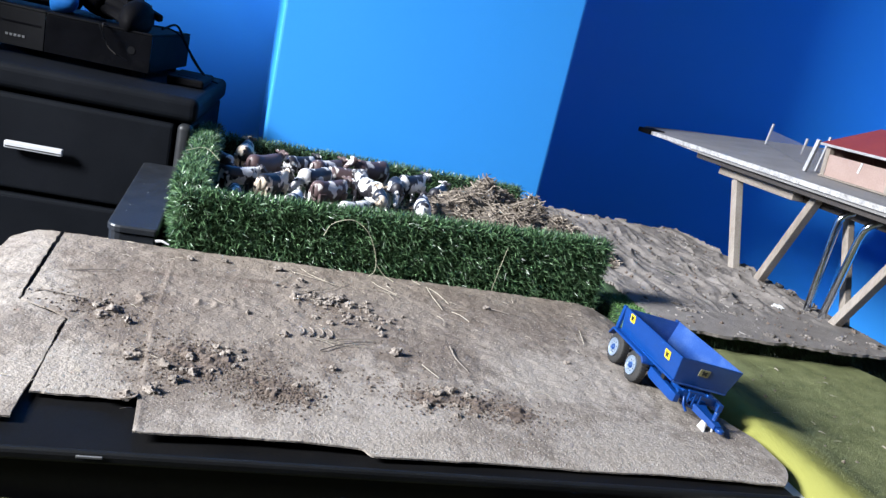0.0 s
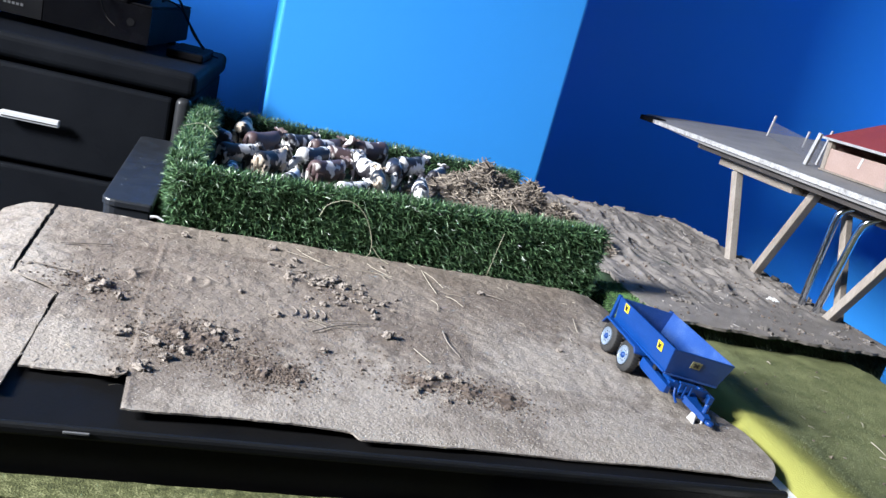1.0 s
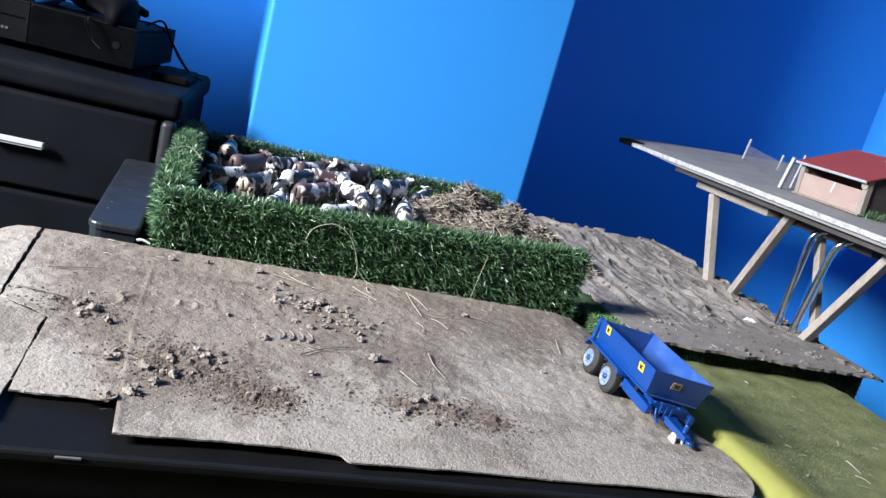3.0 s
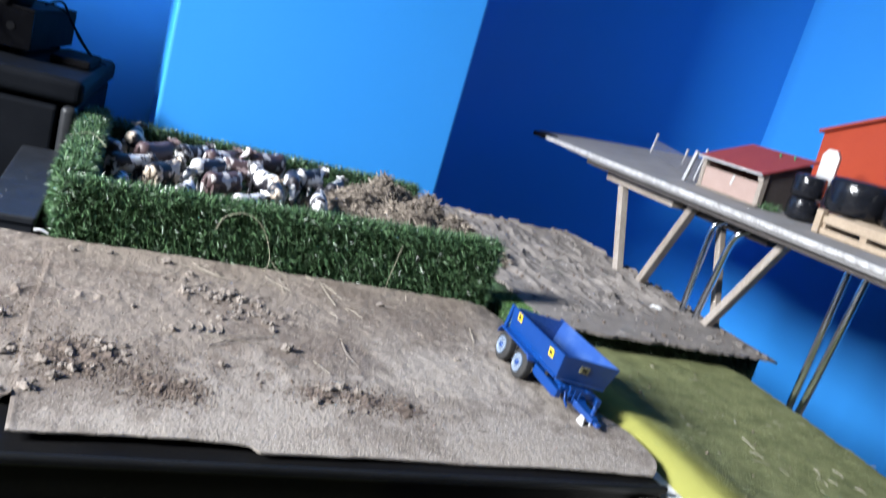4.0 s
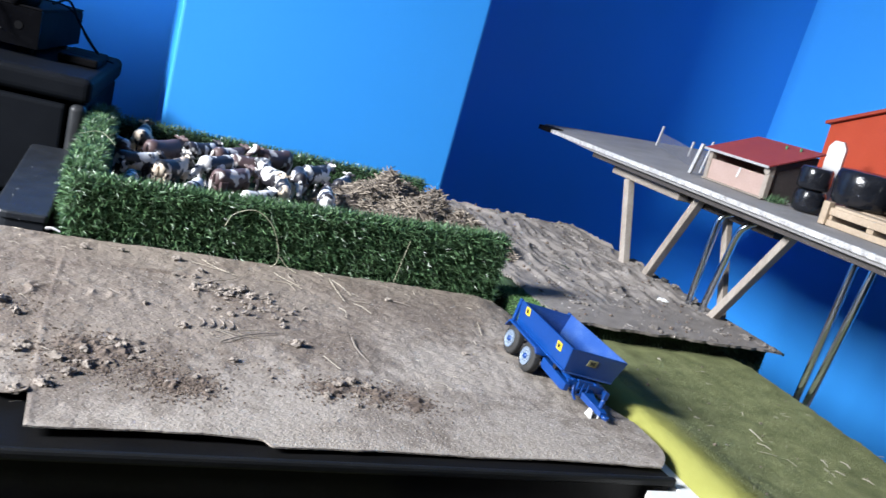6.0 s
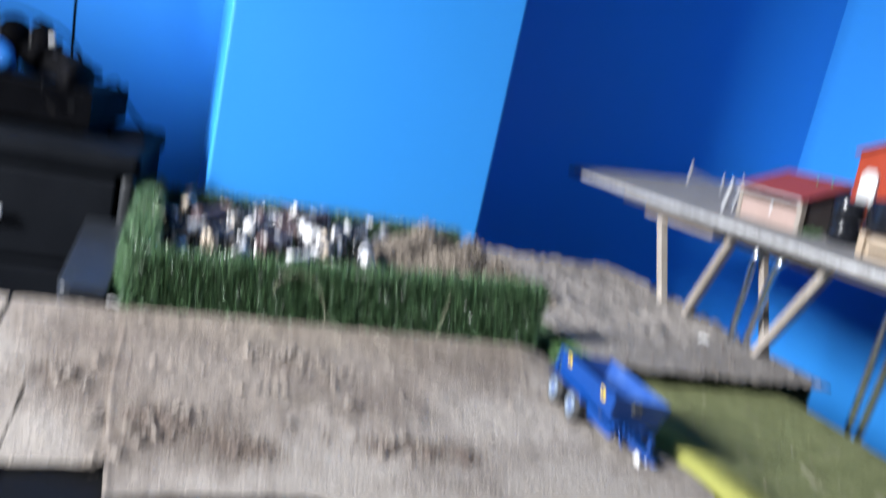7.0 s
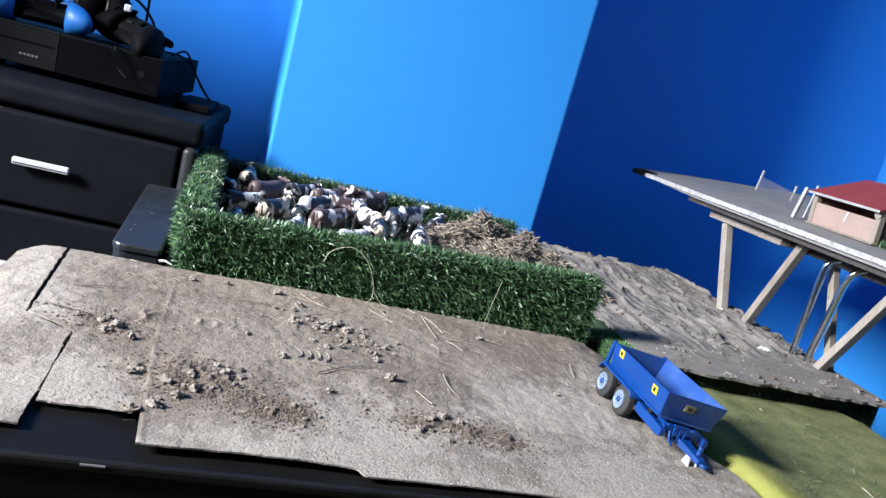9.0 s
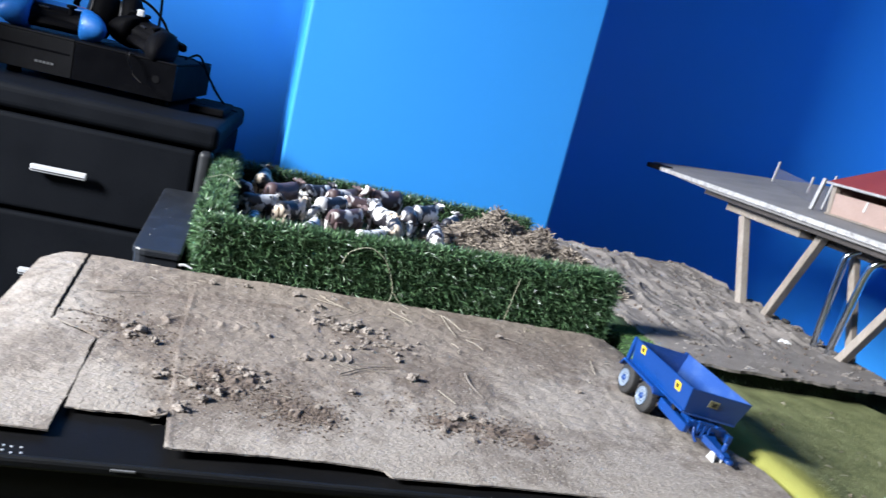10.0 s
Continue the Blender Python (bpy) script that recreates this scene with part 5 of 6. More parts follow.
# ---------------------------------------------------------------- the blue tipping trailer (nose towards -y)
def trailer():
    t = thing("toy_trailer", "bright blue plastic twin-axle toy tipping trailer leaning over the card edge", "toy trailer", pose(0.5654, 0.7648, 0.6853, 0, 6.74, -2.8))
    B, H, half_t, half_b = 0.0425, 0.0738, 0.0416, 0.0362
    y0, y1, w = -0.067, 0.0882, 0.0020

    def wall(pts, thick=w):
        bm = bmesh.new()
        outer = [Vector(p) for p in pts]
        nrm = (outer[1] - outer[0]).cross(outer[2] - outer[0]).normalized()
        a, b = [bm.verts.new(p) for p in outer], [bm.verts.new(p + nrm * thick) for p in outer]
        n = len(a)
        bm.faces.new(a[::-1]), bm.faces.new(b)
        for i in range(n):
            bm.faces.new((a[i], a[(i + 1) % n], b[(i + 1) % n], b[i]))
        bmesh.ops.bevel(bm, geom=bm.edges[:], offset=0.0005, segments=2, affect="EDGES")
        return bm

    def slab(profile, x0, x1, bevel=0.0006):
        """A profile in y and z drawn out from x0 to x1."""
        bm = loft([[(x, y, z) for y, z in profile] for x in (x0, x1)])
        bmesh.ops.recalc_face_normals(bm, faces=bm.faces)
        bmesh.ops.bevel(bm, geom=bm.edges[:], offset=bevel, segments=1, affect="EDGES")
        return bm

    yf = y0 + 0.006
    for s in (-1, 1):
        p = ((s * half_b, yf, B), (s * half_b, y1, B), (s * half_t, y1, H), (s * half_t, y0, H))
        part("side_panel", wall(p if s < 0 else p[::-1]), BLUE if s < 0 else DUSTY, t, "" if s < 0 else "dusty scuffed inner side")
        part("lower_lip", box(s * (half_b + 0.0006) - 0.0014, s * (half_b + 0.0006) + 0.0014, yf + 0.001, y1, B - 0.0020, B + 0.0006, 0.0005), BLUE, t)
        part("corner_post", box(s * (half_t - 0.0014) - 0.0022, s * (half_t - 0.0014) + 0.0022, y1 + 0.0005, y1 + 0.0065, 0.0385, H + 0.0006, 0.0008), BLUE, t)
    part("front_panel", wall(((half_b, yf, B), (-half_b, yf, B), (-half_t, y0, H), (half_t, y0, H))), BLUE, t)
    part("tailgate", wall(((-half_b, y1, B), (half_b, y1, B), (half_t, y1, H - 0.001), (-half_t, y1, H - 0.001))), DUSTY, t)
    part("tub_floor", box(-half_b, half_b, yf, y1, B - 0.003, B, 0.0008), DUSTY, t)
    for s in (-1, 1):
        a, b = sorted((s * 0.0290, s * 0.0462))
        part("mudguard", slab(((0.0985, 0.0300), (0.0985, 0.0325), (0.0925, 0.0425), (0.0030, 0.0415), (-0.0035, 0.0360), (-0.0035, 0.0335), (0.0045, 0.0385), (0.0910, 0.0395)), a, b), BLUE, t)
        part("chassis_beam", box(s * 0.017 - 0.0035, s * 0.017 + 0.0035, y0 + 0.004, 0.092, 0.024, 0.036, 0.001), BLUE, t)
        part("side_skirt", slab(((-0.004, 0.0335), (-0.003, 0.0235), (-0.010, 0.0205), (y0 + 0.004, 0.0195), (y0 - 0.004, 0.0215), (y0 - 0.004, 0.0310)), *sorted((s * 0.0265, s * 0.0335))), BLUE, t)
        part("tipping_lug", box(s * 0.0310 - 0.0025, s * 0.0310 + 0.0025, -0.038, -0.031, 0.0325, B - 0.001, 0.0006), GREYP, t)
    for y in (y0 + 0.006, -0.03, 0.055, 0.086):
        part("cross_member", box(-0.0265, 0.0265, y - 0.003, y + 0.003, 0.025, 0.034, 0.0008), BLUE, t)
    for k in range(3):
        part("ladder_rung", box(-0.017 + 0.0075 * k, -0.0145 + 0.0075 * k, y0 - 0.0050, y0 - 0.0022, 0.022, 0.039, 0.0006), BLUE, t)
    part("ladder_rail", box(-0.019, 0.0025, y0 - 0.0055, y0 - 0.0018, 0.0375, 0.0400, 0.0006), BLUE, t)
    part("ladder_rail", box(-0.019, 0.0025, y0 - 0.0060, y0 + 0.006, 0.0195, 0.0222, 0.0006), BLUE, t)
    part("hydraulic_pipe", tube(bend(((-0.0200, y0 - 0.002, 0.030), (-0.0195, y0 - 0.006, 0.022), (-0.016, y0 - 0.010, 0.016)), 4), 0.0016, 8), BLUE, t, smooth=True)
    bm = loft([[(c + x * k, y, z + h * g) for x, h in ((-1, -1), (1, -1), (1, 1), (-1, 1))] for c, y, z, k, g in ((-0.001, y0 + 0.010, 0.026, 0.014, 0.0045), (0.003, y0 - 0.010, 0.0205, 0.0070, 0.0038), (0.0105, y0 - 0.028, 0.0160, 0.0055, 0.0034), (0.0125, y0 - 0.034, 0.0145, 0.0042, 0.0028))])
    bar = part("drawbar", bm, BLUE, t)
    part("hitch_eye", cyl((0.0140, y0 - 0.0380, 0.0135), (0, 0, 1), 0.0052, 0.004, 16, bevel=0.001), BLUE, bar)
    part("hitch_pin", cyl((0.0115, y0 - 0.025, 0.0235), (0, 0, 1), 0.0030, 0.012, 10, bevel=0.0008), BLUE, bar)
    jack = part("stand", slab(((y0 - 0.0200, 0.0148), (y0 - 0.0275, 0.0148), (y0 - 0.0320, 0.0015), (y0 - 0.0150, 0.0015)), 0.0000, 0.0023, 0.0004), WHITEP, t, "white plastic prop stand")
    part("stand_plate", slab(((y0 - 0.0200, 0.0148), (y0 - 0.0275, 0.0148), (y0 - 0.0300, 0.0010), (y0 - 0.0170, 0.0010)), 0.0112, 0.0135, 0.0004), WHITEP, jack)
    part("stand_foot", box(0.0000, 0.0135, y0 - 0.0195, y0 - 0.0170, 0.0012, 0.0032, 0.0004), WHITEP, jack)

    def wheel(s, y):
        r, w2, x = 0.0203, 0.0066, s * 0.0365
        prof = ((0.0, 0.0120), (0.0006, 0.0140), (0.0008, 0.0172), (0.0020, r - 0.0008), (0.0038, r), (2 * w2 - 0.0038, r), (2 * w2 - 0.0020, r - 0.0008), (2 * w2 - 0.0008, 0.0172), (2 * w2 - 0.0006, 0.0140), (2 * w2, 0.0120))
        bm = loft([ring((x - s * w2 + s * d, y, r), (0, 1, 0), (0, 0, 1), q, q, 32) for d, q in prof])
        wh = part("wheel", bm, TYRE, t, "grey-black dusty toy tyre", smooth=True)
        part("tread", (lambda b: ([box(x - w2 * 0.7, x + w2 * 0.7, -0.0009, 0.0009, r - 0.0005, r + 0.0003, bm=b, m=Matrix.Translation((0, y, r)) @ Matrix.Rotation(2 * math.pi * k / 30, 4, "X")) for k in range(30)], b)[1])(bmesh.new()), TYRE, wh)
        part("rim", loft([ring((x + s * d, y, r), (0, 1, 0), (0, 0, 1), q, q, 24) for d, q in ((w2 - 0.002, 0.0122), (w2 + 0.0016, 0.0122), (w2 + 0.0018, 0.0114), (w2 + 0.0007, 0.0100), (w2 + 0.0003, 0.0080), (w2 + 0.0008, 0.0040))]), RIM, wh, "pale silver rim", smooth=True)
        part("hub", loft([ring((x + s * d, y, r), (0, 1, 0), (0, 0, 1), q, q, 16) for d, q in ((w2 + 0.0004, 0.0042), (w2 + 0.0016, 0.0038), (w2 + 0.0030, 0.0027), (w2 + 0.0034, 0.0012))]), BLUE, wh, "blue hub cap", smooth=True)
        for k in range(8):
            a = 2 * math.pi * k / 8 + 0.3
            part("lug", cyl((x + s * (w2 + 0.0006), y + 0.0068 * math.cos(a), r + 0.0068 * math.sin(a)), (1, 0, 0), 0.0007, 0.0010, 6), TYRE, wh)

    for s in (-1, 1):
        for y in (0.0205, 0.0756):
            wheel(s, y)
    for y in (0.0205, 0.0756):
        part("axle", cyl((0, y, 0.0203), (1, 0, 0), 0.0025, 0.062, 10), GREYP, t)
    # stickers: two on the side, one on the front
    tilt = math.degrees(math.atan2(half_t - half_b, H - B))
    for y, z in ((0.0630, 0.0672), (-0.0365, 0.0632)):
        m = pose(-(half_b + (half_t - half_b) * (z - B) / (H - B)) - 0.0004, y, z, 0, tilt * -1, 0)
        st = part("sticker", box(-0.0003, 0.0003, -0.0062, 0.0062, -0.0052, 0.0052, m=m), YELLOW, t, "yellow sticker with a black mark")
        bm = box(-0.0006, 0.0, -0.0011, 0.0011, -0.0040, 0.0040, m=m @ pose(0, 0, 0, 48, 0, 0))
        box(-0.00075, 0.0, -0.0010, 0.0010, -0.0034, 0.0034, bm=bm, m=m @ pose(0, 0, 0, -42, 0, 0))
        box(-0.0009, 0.0, 0.0012, 0.0028, -0.0030, 0.0034, bm=bm, m=m)
        part("mark", bm, INK, st)
    lean = math.degrees(math.atan2(yf - y0, H - B))
    m = pose(-0.0050, yf + (y0 - yf) * (0.0610 - B) / (H - B) - 0.0004, 0.0610, lean, 0, 0)
    st = part("sticker", box(-0.0066, 0.0066, -0.0003, 0.0003, -0.0045, 0.0045, m=m), DULL_STICKER, t, "dull olive sticker with a black mark")
    bm = box(-0.0040, 0.0040, -0.0006, 0.0, -0.0012, 0.0012, m=m @ pose(0, 0, 0, 0, 32, 0))
    box(-0.0036, 0.0036, -0.00075, 0.0, -0.0011, 0.0011, bm=bm, m=m @ pose(0, 0, 0, 0, -35, 0))
    part("mark", bm, INK, st)
    return t


trailer()

# ---------------------------------------------------------------- black drawers with the game console
BIG = 1.2  # the chest and all on it, drawn at five sixths
DR = pose(-0.0676, 1.5612, -0.2092, 0, 0, -3.7) @ Matrix.Diagonal((BIG, BIG, BIG, 1))
DW, DD, DH = 0.47, 0.42, 0.868
dr = thing("chest_of_drawers", "black leatherette chest of drawers with chrome bar handles", "chest of drawers", DR)
part("carcass", box(-DW + 0.004, -0.004, 0.016, DD, 0.205, DH - 0.045, 0.004), LEATHER, dr)
part("top_panel", box(-DW - 0.004, 0.004, -0.006, DD + 0.004, DH - 0.040, DH, 0.012, 4), LEATHER, dr, "padded black top", smooth=False)
part("side_post", box(-0.024, 0.0, -0.010, 0.016, 0.205, DH - 0.042, 0.010, 5), POSTL, dr, "worn rounded corner post", smooth=True)
part("side_post", box(-DW, -DW + 0.026, -0.004, 0.016, 0.205, DH - 0.042, 0.005, 3), LEATHER, dr)
for z0, z1 in ((0.672, 0.822), (0.500, 0.664), (0.352, 0.492), (0.212, 0.344)):
    d = part("drawer", box(-DW + 0.028, -0.028, -0.008, 0.0155, z0, z1, 0.006, 3), LEATHER, dr)
    zc = z0 + 0.075 if z0 > 0.6 else (z0 + z1) / 2 - 0.01
    h = part("handle", box(-0.2705, -0.1865, -0.026, -0.016, zc - 0.0055, zc + 0.0055, 0.0015), ALU, d, "bright metal bar handle")
    part("handle_groove", box(-0.2685, -0.1885, -0.0266, -0.0262, zc - 0.0030, zc - 0.0014), INK, h)
    for x in (-0.255, -0.202):
        part("handle_post", cyl((x, -0.012, zc), (0, 1, 0), 0.003, 0.012, 10), CHROME, h)
part("plinth", box(-DW + 0.02, -0.02, 0.02, DD - 0.01, 0.1745, 0.205), BLACKP, dr)

CX = DR @ pose(0, 0, DH)
con = thing("game_console", "wide black game console with a matt and a glossy half", "game console", CX @ pose(-0.098, 0.109, 0.0012, 0, 0, -4.7) @ pose(-0.150, 0, 0))
part("casing", box(-0.155, 0.150, 0.004, 0.27, 0.012, 0.074, 0.002), BLACKP, con)
part("matt_half", box(-0.155, -0.0230, -0.002, 0.27, 0.0745, 0.0785, 0.001), CONM, con)
part("gloss_half", box(-0.0220, 0.150, -0.002, 0.27, 0.0745, 0.078, 0.001), BLACKP, con, "vented glossy black half")
part("gloss_front", box(-0.0220, 0.150, -0.001, 0.0035, 0.012, 0.0742, 0.0008), GLOSSB, con)
slot = part("matt_front", box(-0.155, -0.0230, -0.001, 0.0035, 0.012, 0.0742, 0.0008), CONM, con)
part("disc_slot", box(-0.148, -0.030, -0.0022, -0.0012, 0.050, 0.0525), GLOSSB, slot)
bm = bmesh.new()
for k in range(5):
    box(-0.084 + 0.0066 * k, -0.0795 + 0.0066 * k, -0.0024, -0.0012, 0.0275, 0.0315, bm=bm)
part("badge", bm, surf("grey_print", [(0.060, 0.062, 0.066), (0.085, 0.088, 0.092)], 0.5, 60, 300, 0.02), slot, "small pale printed bars")
part("power_mark", cyl((0.118, -0.0016, 0.045), (0, 1, 0), 0.0065, 0.001, 18), CONM, con)
for x in (-0.13, 0.125):
    for y in (0.03, 0.24):
        part("foot", cyl((x, y, 0.0062), (0, 0, 1), 0.012, 0.012, 12), BLACKP, con)
base_box = thing("power_brick", "flat black power brick beside the console", "power brick", CX @ pose(-0.045, 0.17, 0.0012))
part("brick_body", box(-0.028, 0.035, -0.03, 0.12, 0.0, 0.014, 0.004, 3), BLACKP, base_box)
part("brick_label", box(-0.015, 0.02, 0.0, 0.06, 0.0142, 0.0148), BLACKP, base_box)


def gamepad(name, m, shell, label):
    g = thing(name, label, "game controller", m)
    bm = bmesh.new()
    # body, lofted from side to side
    rows = ((-0.060, -0.004, 0.030, 0.019), (-0.040, 0.012, 0.027, 0.017), (-0.015, 0.016, 0.024, 0.015), (0.015, 0.016, 0.024, 0.015),
            (0.040, 0.012, 0.027, 0.017), (0.060, -0.004, 0.030, 0.019))
    loft([ring((x, y, 0.022), (0, 1, 0), (0, 0, 1), ry, rz, 14) for x, y, ry, rz in rows], bm)
    part("shell", bm, BLACKP, g, smooth=True)
    if shell is not BLACKP:
        part("top_trim", loft([ring((x, y, 0.0425), (0, 1, 0), (0, 0, 1), 0.011, 0.0060, 12) for x, y in ((-0.056, 0.022), (-0.048, 0.026), (0.0, 0.032), (0.036, 0.027), (0.048, 0.018), (0.056, 0.008))]), shell, g, "bright blue strip along the top", smooth=True)
    part("underside", loft([ring((x, y - 0.003, 0.014), (0, 1, 0), (0, 0, 1), ry, 0.012, 12) for x, y, ry in ((-0.052, 0.004, 0.020), (-0.046, 0.008, 0.028), (0.0, 0.012, 0.029), (0.046, 0.008, 0.028), (0.052, 0.004, 0.020))]), BLACKP, g, smooth=True)
    for s in (-1, 1):
        grip = ((0.040, 0.004, 0.0300, 0.0255), (0.044, 0.002, 0.0340, 0.0285), (0.054, -0.003, 0.0335, 0.0280), (0.064, -0.009, 0.0300, 0.0252), (0.073, -0.016, 0.0240, 0.0205), (0.080, -0.022, 0.0165, 0.0145), (0.084, -0.026, 0.0090, 0.0080), (0.0855, -0.0275, 0.0030, 0.0028))
        part("grip", loft([ring((s * x, y, 0.0225), (0, 1, 0), (0, 0, 1), ry, rz, 16) for x, y, ry, rz in grip]), shell, g, "" if shell is BLACKP else "bright blue moulded grip", smooth=True)
    part("face", loft([ring((x, y + 0.002, 0.030), (0, 1, 0), (0, 0, 1), ry, 0.0125, 12) for x, y, ry in ((-0.052, 0.008, 0.006), (-0.045, 0.012, 0.018), (0.0, 0.018, 0.02), (0.045, 0.012, 0.018), (0.052, 0.008, 0.006))]), BLACKP, g, smooth=True)
    for x, y in ((-0.042, 0.018), (0.022, 0.002)):
        st = part("thumbstick", cyl((x, y, 0.041), (0, 0, 1), 0.0045, 0.012, 12), BLACKP, g)
        part("stick_cap", cyl((x, y, 0.049), (0, 0, 1), 0.0085, 0.005, 16, bevel=0.0015), BLACKP, st)
    for k in range(4):
        part("button", cyl((0.044 + 0.009 * math.cos(k * math.pi / 2), 0.018 + 0.009 * math.sin(k * math.pi / 2), 0.0385), (0, 0, 1), 0.0038, 0.004, 12, bevel=0.001), GREYP, g)
    part("direction_pad", box(-0.030, -0.014, -0.0005, 0.0045, 0.037, 0.040, 0.001), GREYP, g)
    for s in (-1, 1):
        part("bumper", box(s * 0.045 - 0.018, s * 0.045 + 0.018, 0.030, 0.042, 0.018, 0.030, 0.004, 3), BLACKP, g)
    return g


gamepad("game_controller", pose(-0.438, 1.800, 0.9315, 6, 0, 4) @ Matrix.Diagonal((BIG, BIG, BIG, 1)), CTRL, "bright blue game controller lying on the console")
gamepad("game_controller", CX @ pose(-0.165, 0.195, 0.0815, 14, 9, -48) @ Matrix.Diagonal((1, 1, 1.1, 1)), BLACKP, "black game controller lying on the console")
hs = thing("headset", "black headset with padded ear cups and orange trim", "headset", pose(-0.3376, 1.8876, 0.9284) @ Matrix.Diagonal((BIG, BIG, BIG, 1)))
for x, lean, half in ((-0.025, 10, 0.024), (0.022, 3, 0.020)):
    m = pose(x, 0, 0.050, 0, lean, 0)
    bm = cyl((0, 0, 0), (1, 0.25, 0), 0.042, half * 2, 24, bevel=0.018)
    bmesh.ops.transform(bm, matrix=m @ Matrix.Diagonal((1, 0.85, 1.12, 1)), verts=bm.verts)
    cup = part("ear_cup", bm, BLACKP, hs, smooth=True)
    bm = cyl((0, 0, 0), (1, 0.25, 0), 0.030, half * 2 + 0.005, 20, bevel=0.004)
    bmesh.ops.transform(bm, matrix=m @ Matrix.Diagonal((1, 0.8, 1.05, 1)), verts=bm.verts)
    part("ear_pad", bm, GREYP, cup, smooth=True)
part("headband", tube(bend(((-0.066, 0, 0.045), (-0.068, 0, 0.070), (-0.051, 0.003, 0.097), (-0.023, 0.006, 0.107), (0.016, 0.008, 0.100), (0.058, 0.008, 0.083), (0.085, 0.006, 0.057), (0.096, 0.004, 0.029), (0.097, 0.0, 0.003)), 6), 0.0026, 8), BLACKP, hs, smooth=True)
part("band_slider", tube(bend(((-0.073, 0, 0.055), (-0.064, 0.001, 0.080), (-0.050, 0.002, 0.098)), 4), 0.0055, 8), BLACKP, hs, smooth=True)
part("band_tip", box(-0.064, -0.044, -0.046, -0.030, 0.042, 0.054, 0.003), ORANGE, hs, "orange trim on the ear cup")
part("plug", box(0.042, 0.055, -0.056, -0.047, 0.062, 0.075, 0.003), WHITEP, hs, "small white plug")
part("lead", tube(bend(((0.020, -0.030, 0.050), (0.032, -0.050, 0.068), (0.044, -0.052, 0.066)), 4), 0.0018, 6), BLACKP, hs, smooth=True)


def cable(name, pts, r, label, mat=BLACKP):
    return tagged(part(name, tube(bend([CX @ Vector(p) for p in pts], 6), r * BIG, 6), mat, smooth=True), label, "cable", "cables round the console")


tagged(part("cable", tube(bend(((-0.262, 1.985, 0.955), (-0.262, 2.000, 1.010), (-0.268, 2.030, 1.075), (-0.275, 2.090, 1.130), (-0.272, 2.150, 1.180), (-0.262, 2.178, 1.320), (-0.255, 2.185, 1.70)), 6), 0.0034, 6), BLACKP, smooth=True),
       "black cable hanging down the wall behind the console", "cable", "cables round the console")
cable("cable", ((-0.13, 0.23, 0.088), (-0.09, 0.24, 0.087), (-0.066, 0.25, 0.070), (-0.05, 0.26, 0.04), (-0.02, 0.25, 0.012), (0.0, 0.27, 0.004)), 0.0015, "black cable drooping over the console side")
cable("cable", ((-0.10, 0.20, 0.087), (-0.085, 0.26, 0.095), (-0.07, 0.30, 0.06), (-0.045, 0.33, 0.02), (-0.03, 0.34, 0.004)), 0.0022, "black cable curling behind the console")
cable("cable", ((-0.185, 0.13, 0.0815), (-0.182, 0.100, 0.0815), (-0.176, 0.094, 0.070), (-0.166, 0.094, 0.050), (-0.150, 0.095, 0.036), (-0.132, 0.096, 0.030)), 0.0009, "thin pale cable looped over the console front", BLACKP)
cable("cable", ((-0.178, 0.120, 0.0812), (-0.176, 0.1010, 0.0800), (-0.174, 0.0950, 0.066), (-0.163, 0.0940, 0.046), (-0.150, 0.0930, 0.036)), 0.0009, "thin pale cable across the console front", surf("pale_cable", [(0.016, 0.014, 0.013), (0.026, 0.022, 0.019)], 0.5, 40, 300, 0.02))

tub = thing("plastic_tray", "dark plastic tray lying flat beside the drawers", "tray", pose(-0.104, 1.096, BASE - 0.004))
TRAY_H = 0.702 - BASE + 0.004


def tray_ring(z, grow):
    out = []
    for i, (x, y, r) in enumerate(((-0.033, 0.0, 0.018), (0.034, 0.0, 0.004), (0.030, 0.432, 0.004), (-0.041, 0.432, 0.012))):
        for k in range(5):
            a = radians((180, 270, 0, 90)[i] + 90 * k / 4)
            out.append((x + (r if i in (0, 3) else -r) + (r + grow) * math.cos(a), y + (r if i in (0, 1) else -r) + (r + grow) * math.sin(a), z))
    return out


part("tray_body", loft([tray_ring(0.0, -0.004), tray_ring(TRAY_H - 0.010, -0.001)]), TRAYP, tub)
part("tray_lid", loft([tray_ring(TRAY_H - 0.0098, 0.001), tray_ring(TRAY_H - 0.003, 0.0012), tray_ring(TRAY_H - 0.0006, 0.0), tray_ring(TRAY_H, -0.002)]), TRAYP, tub)
for k in range(4):
    g = random.Random(200 + k)
    part("fleck", box(-0.0009, 0.0006, -0.0005, 0.0005, 0, 0.0005, m=pose(g.uniform(-0.020, 0.0), g.uniform(0.02, 0.30), TRAY_H + 0.0002, 0, 0, g.uniform(0, 180))), POSTW, tub)

# ---------------------------------------------------------------- long shelf on trestles
SX, SZ, RISE = 1.08, 0.940, 0.078
BOARD = pose(SX, 0, SZ, 0, -math.degrees(math.atan(RISE)), 0)


def on_board(x, y, turn=0.0):
    """The pose of a thing that stands on the sloping board at x, y."""
    return pose(x, y, SZ + RISE * (x - SX), 0, -math.degrees(math.atan(RISE)), 0) @ pose(0, 0, 0.0002, 0, 0, turn)


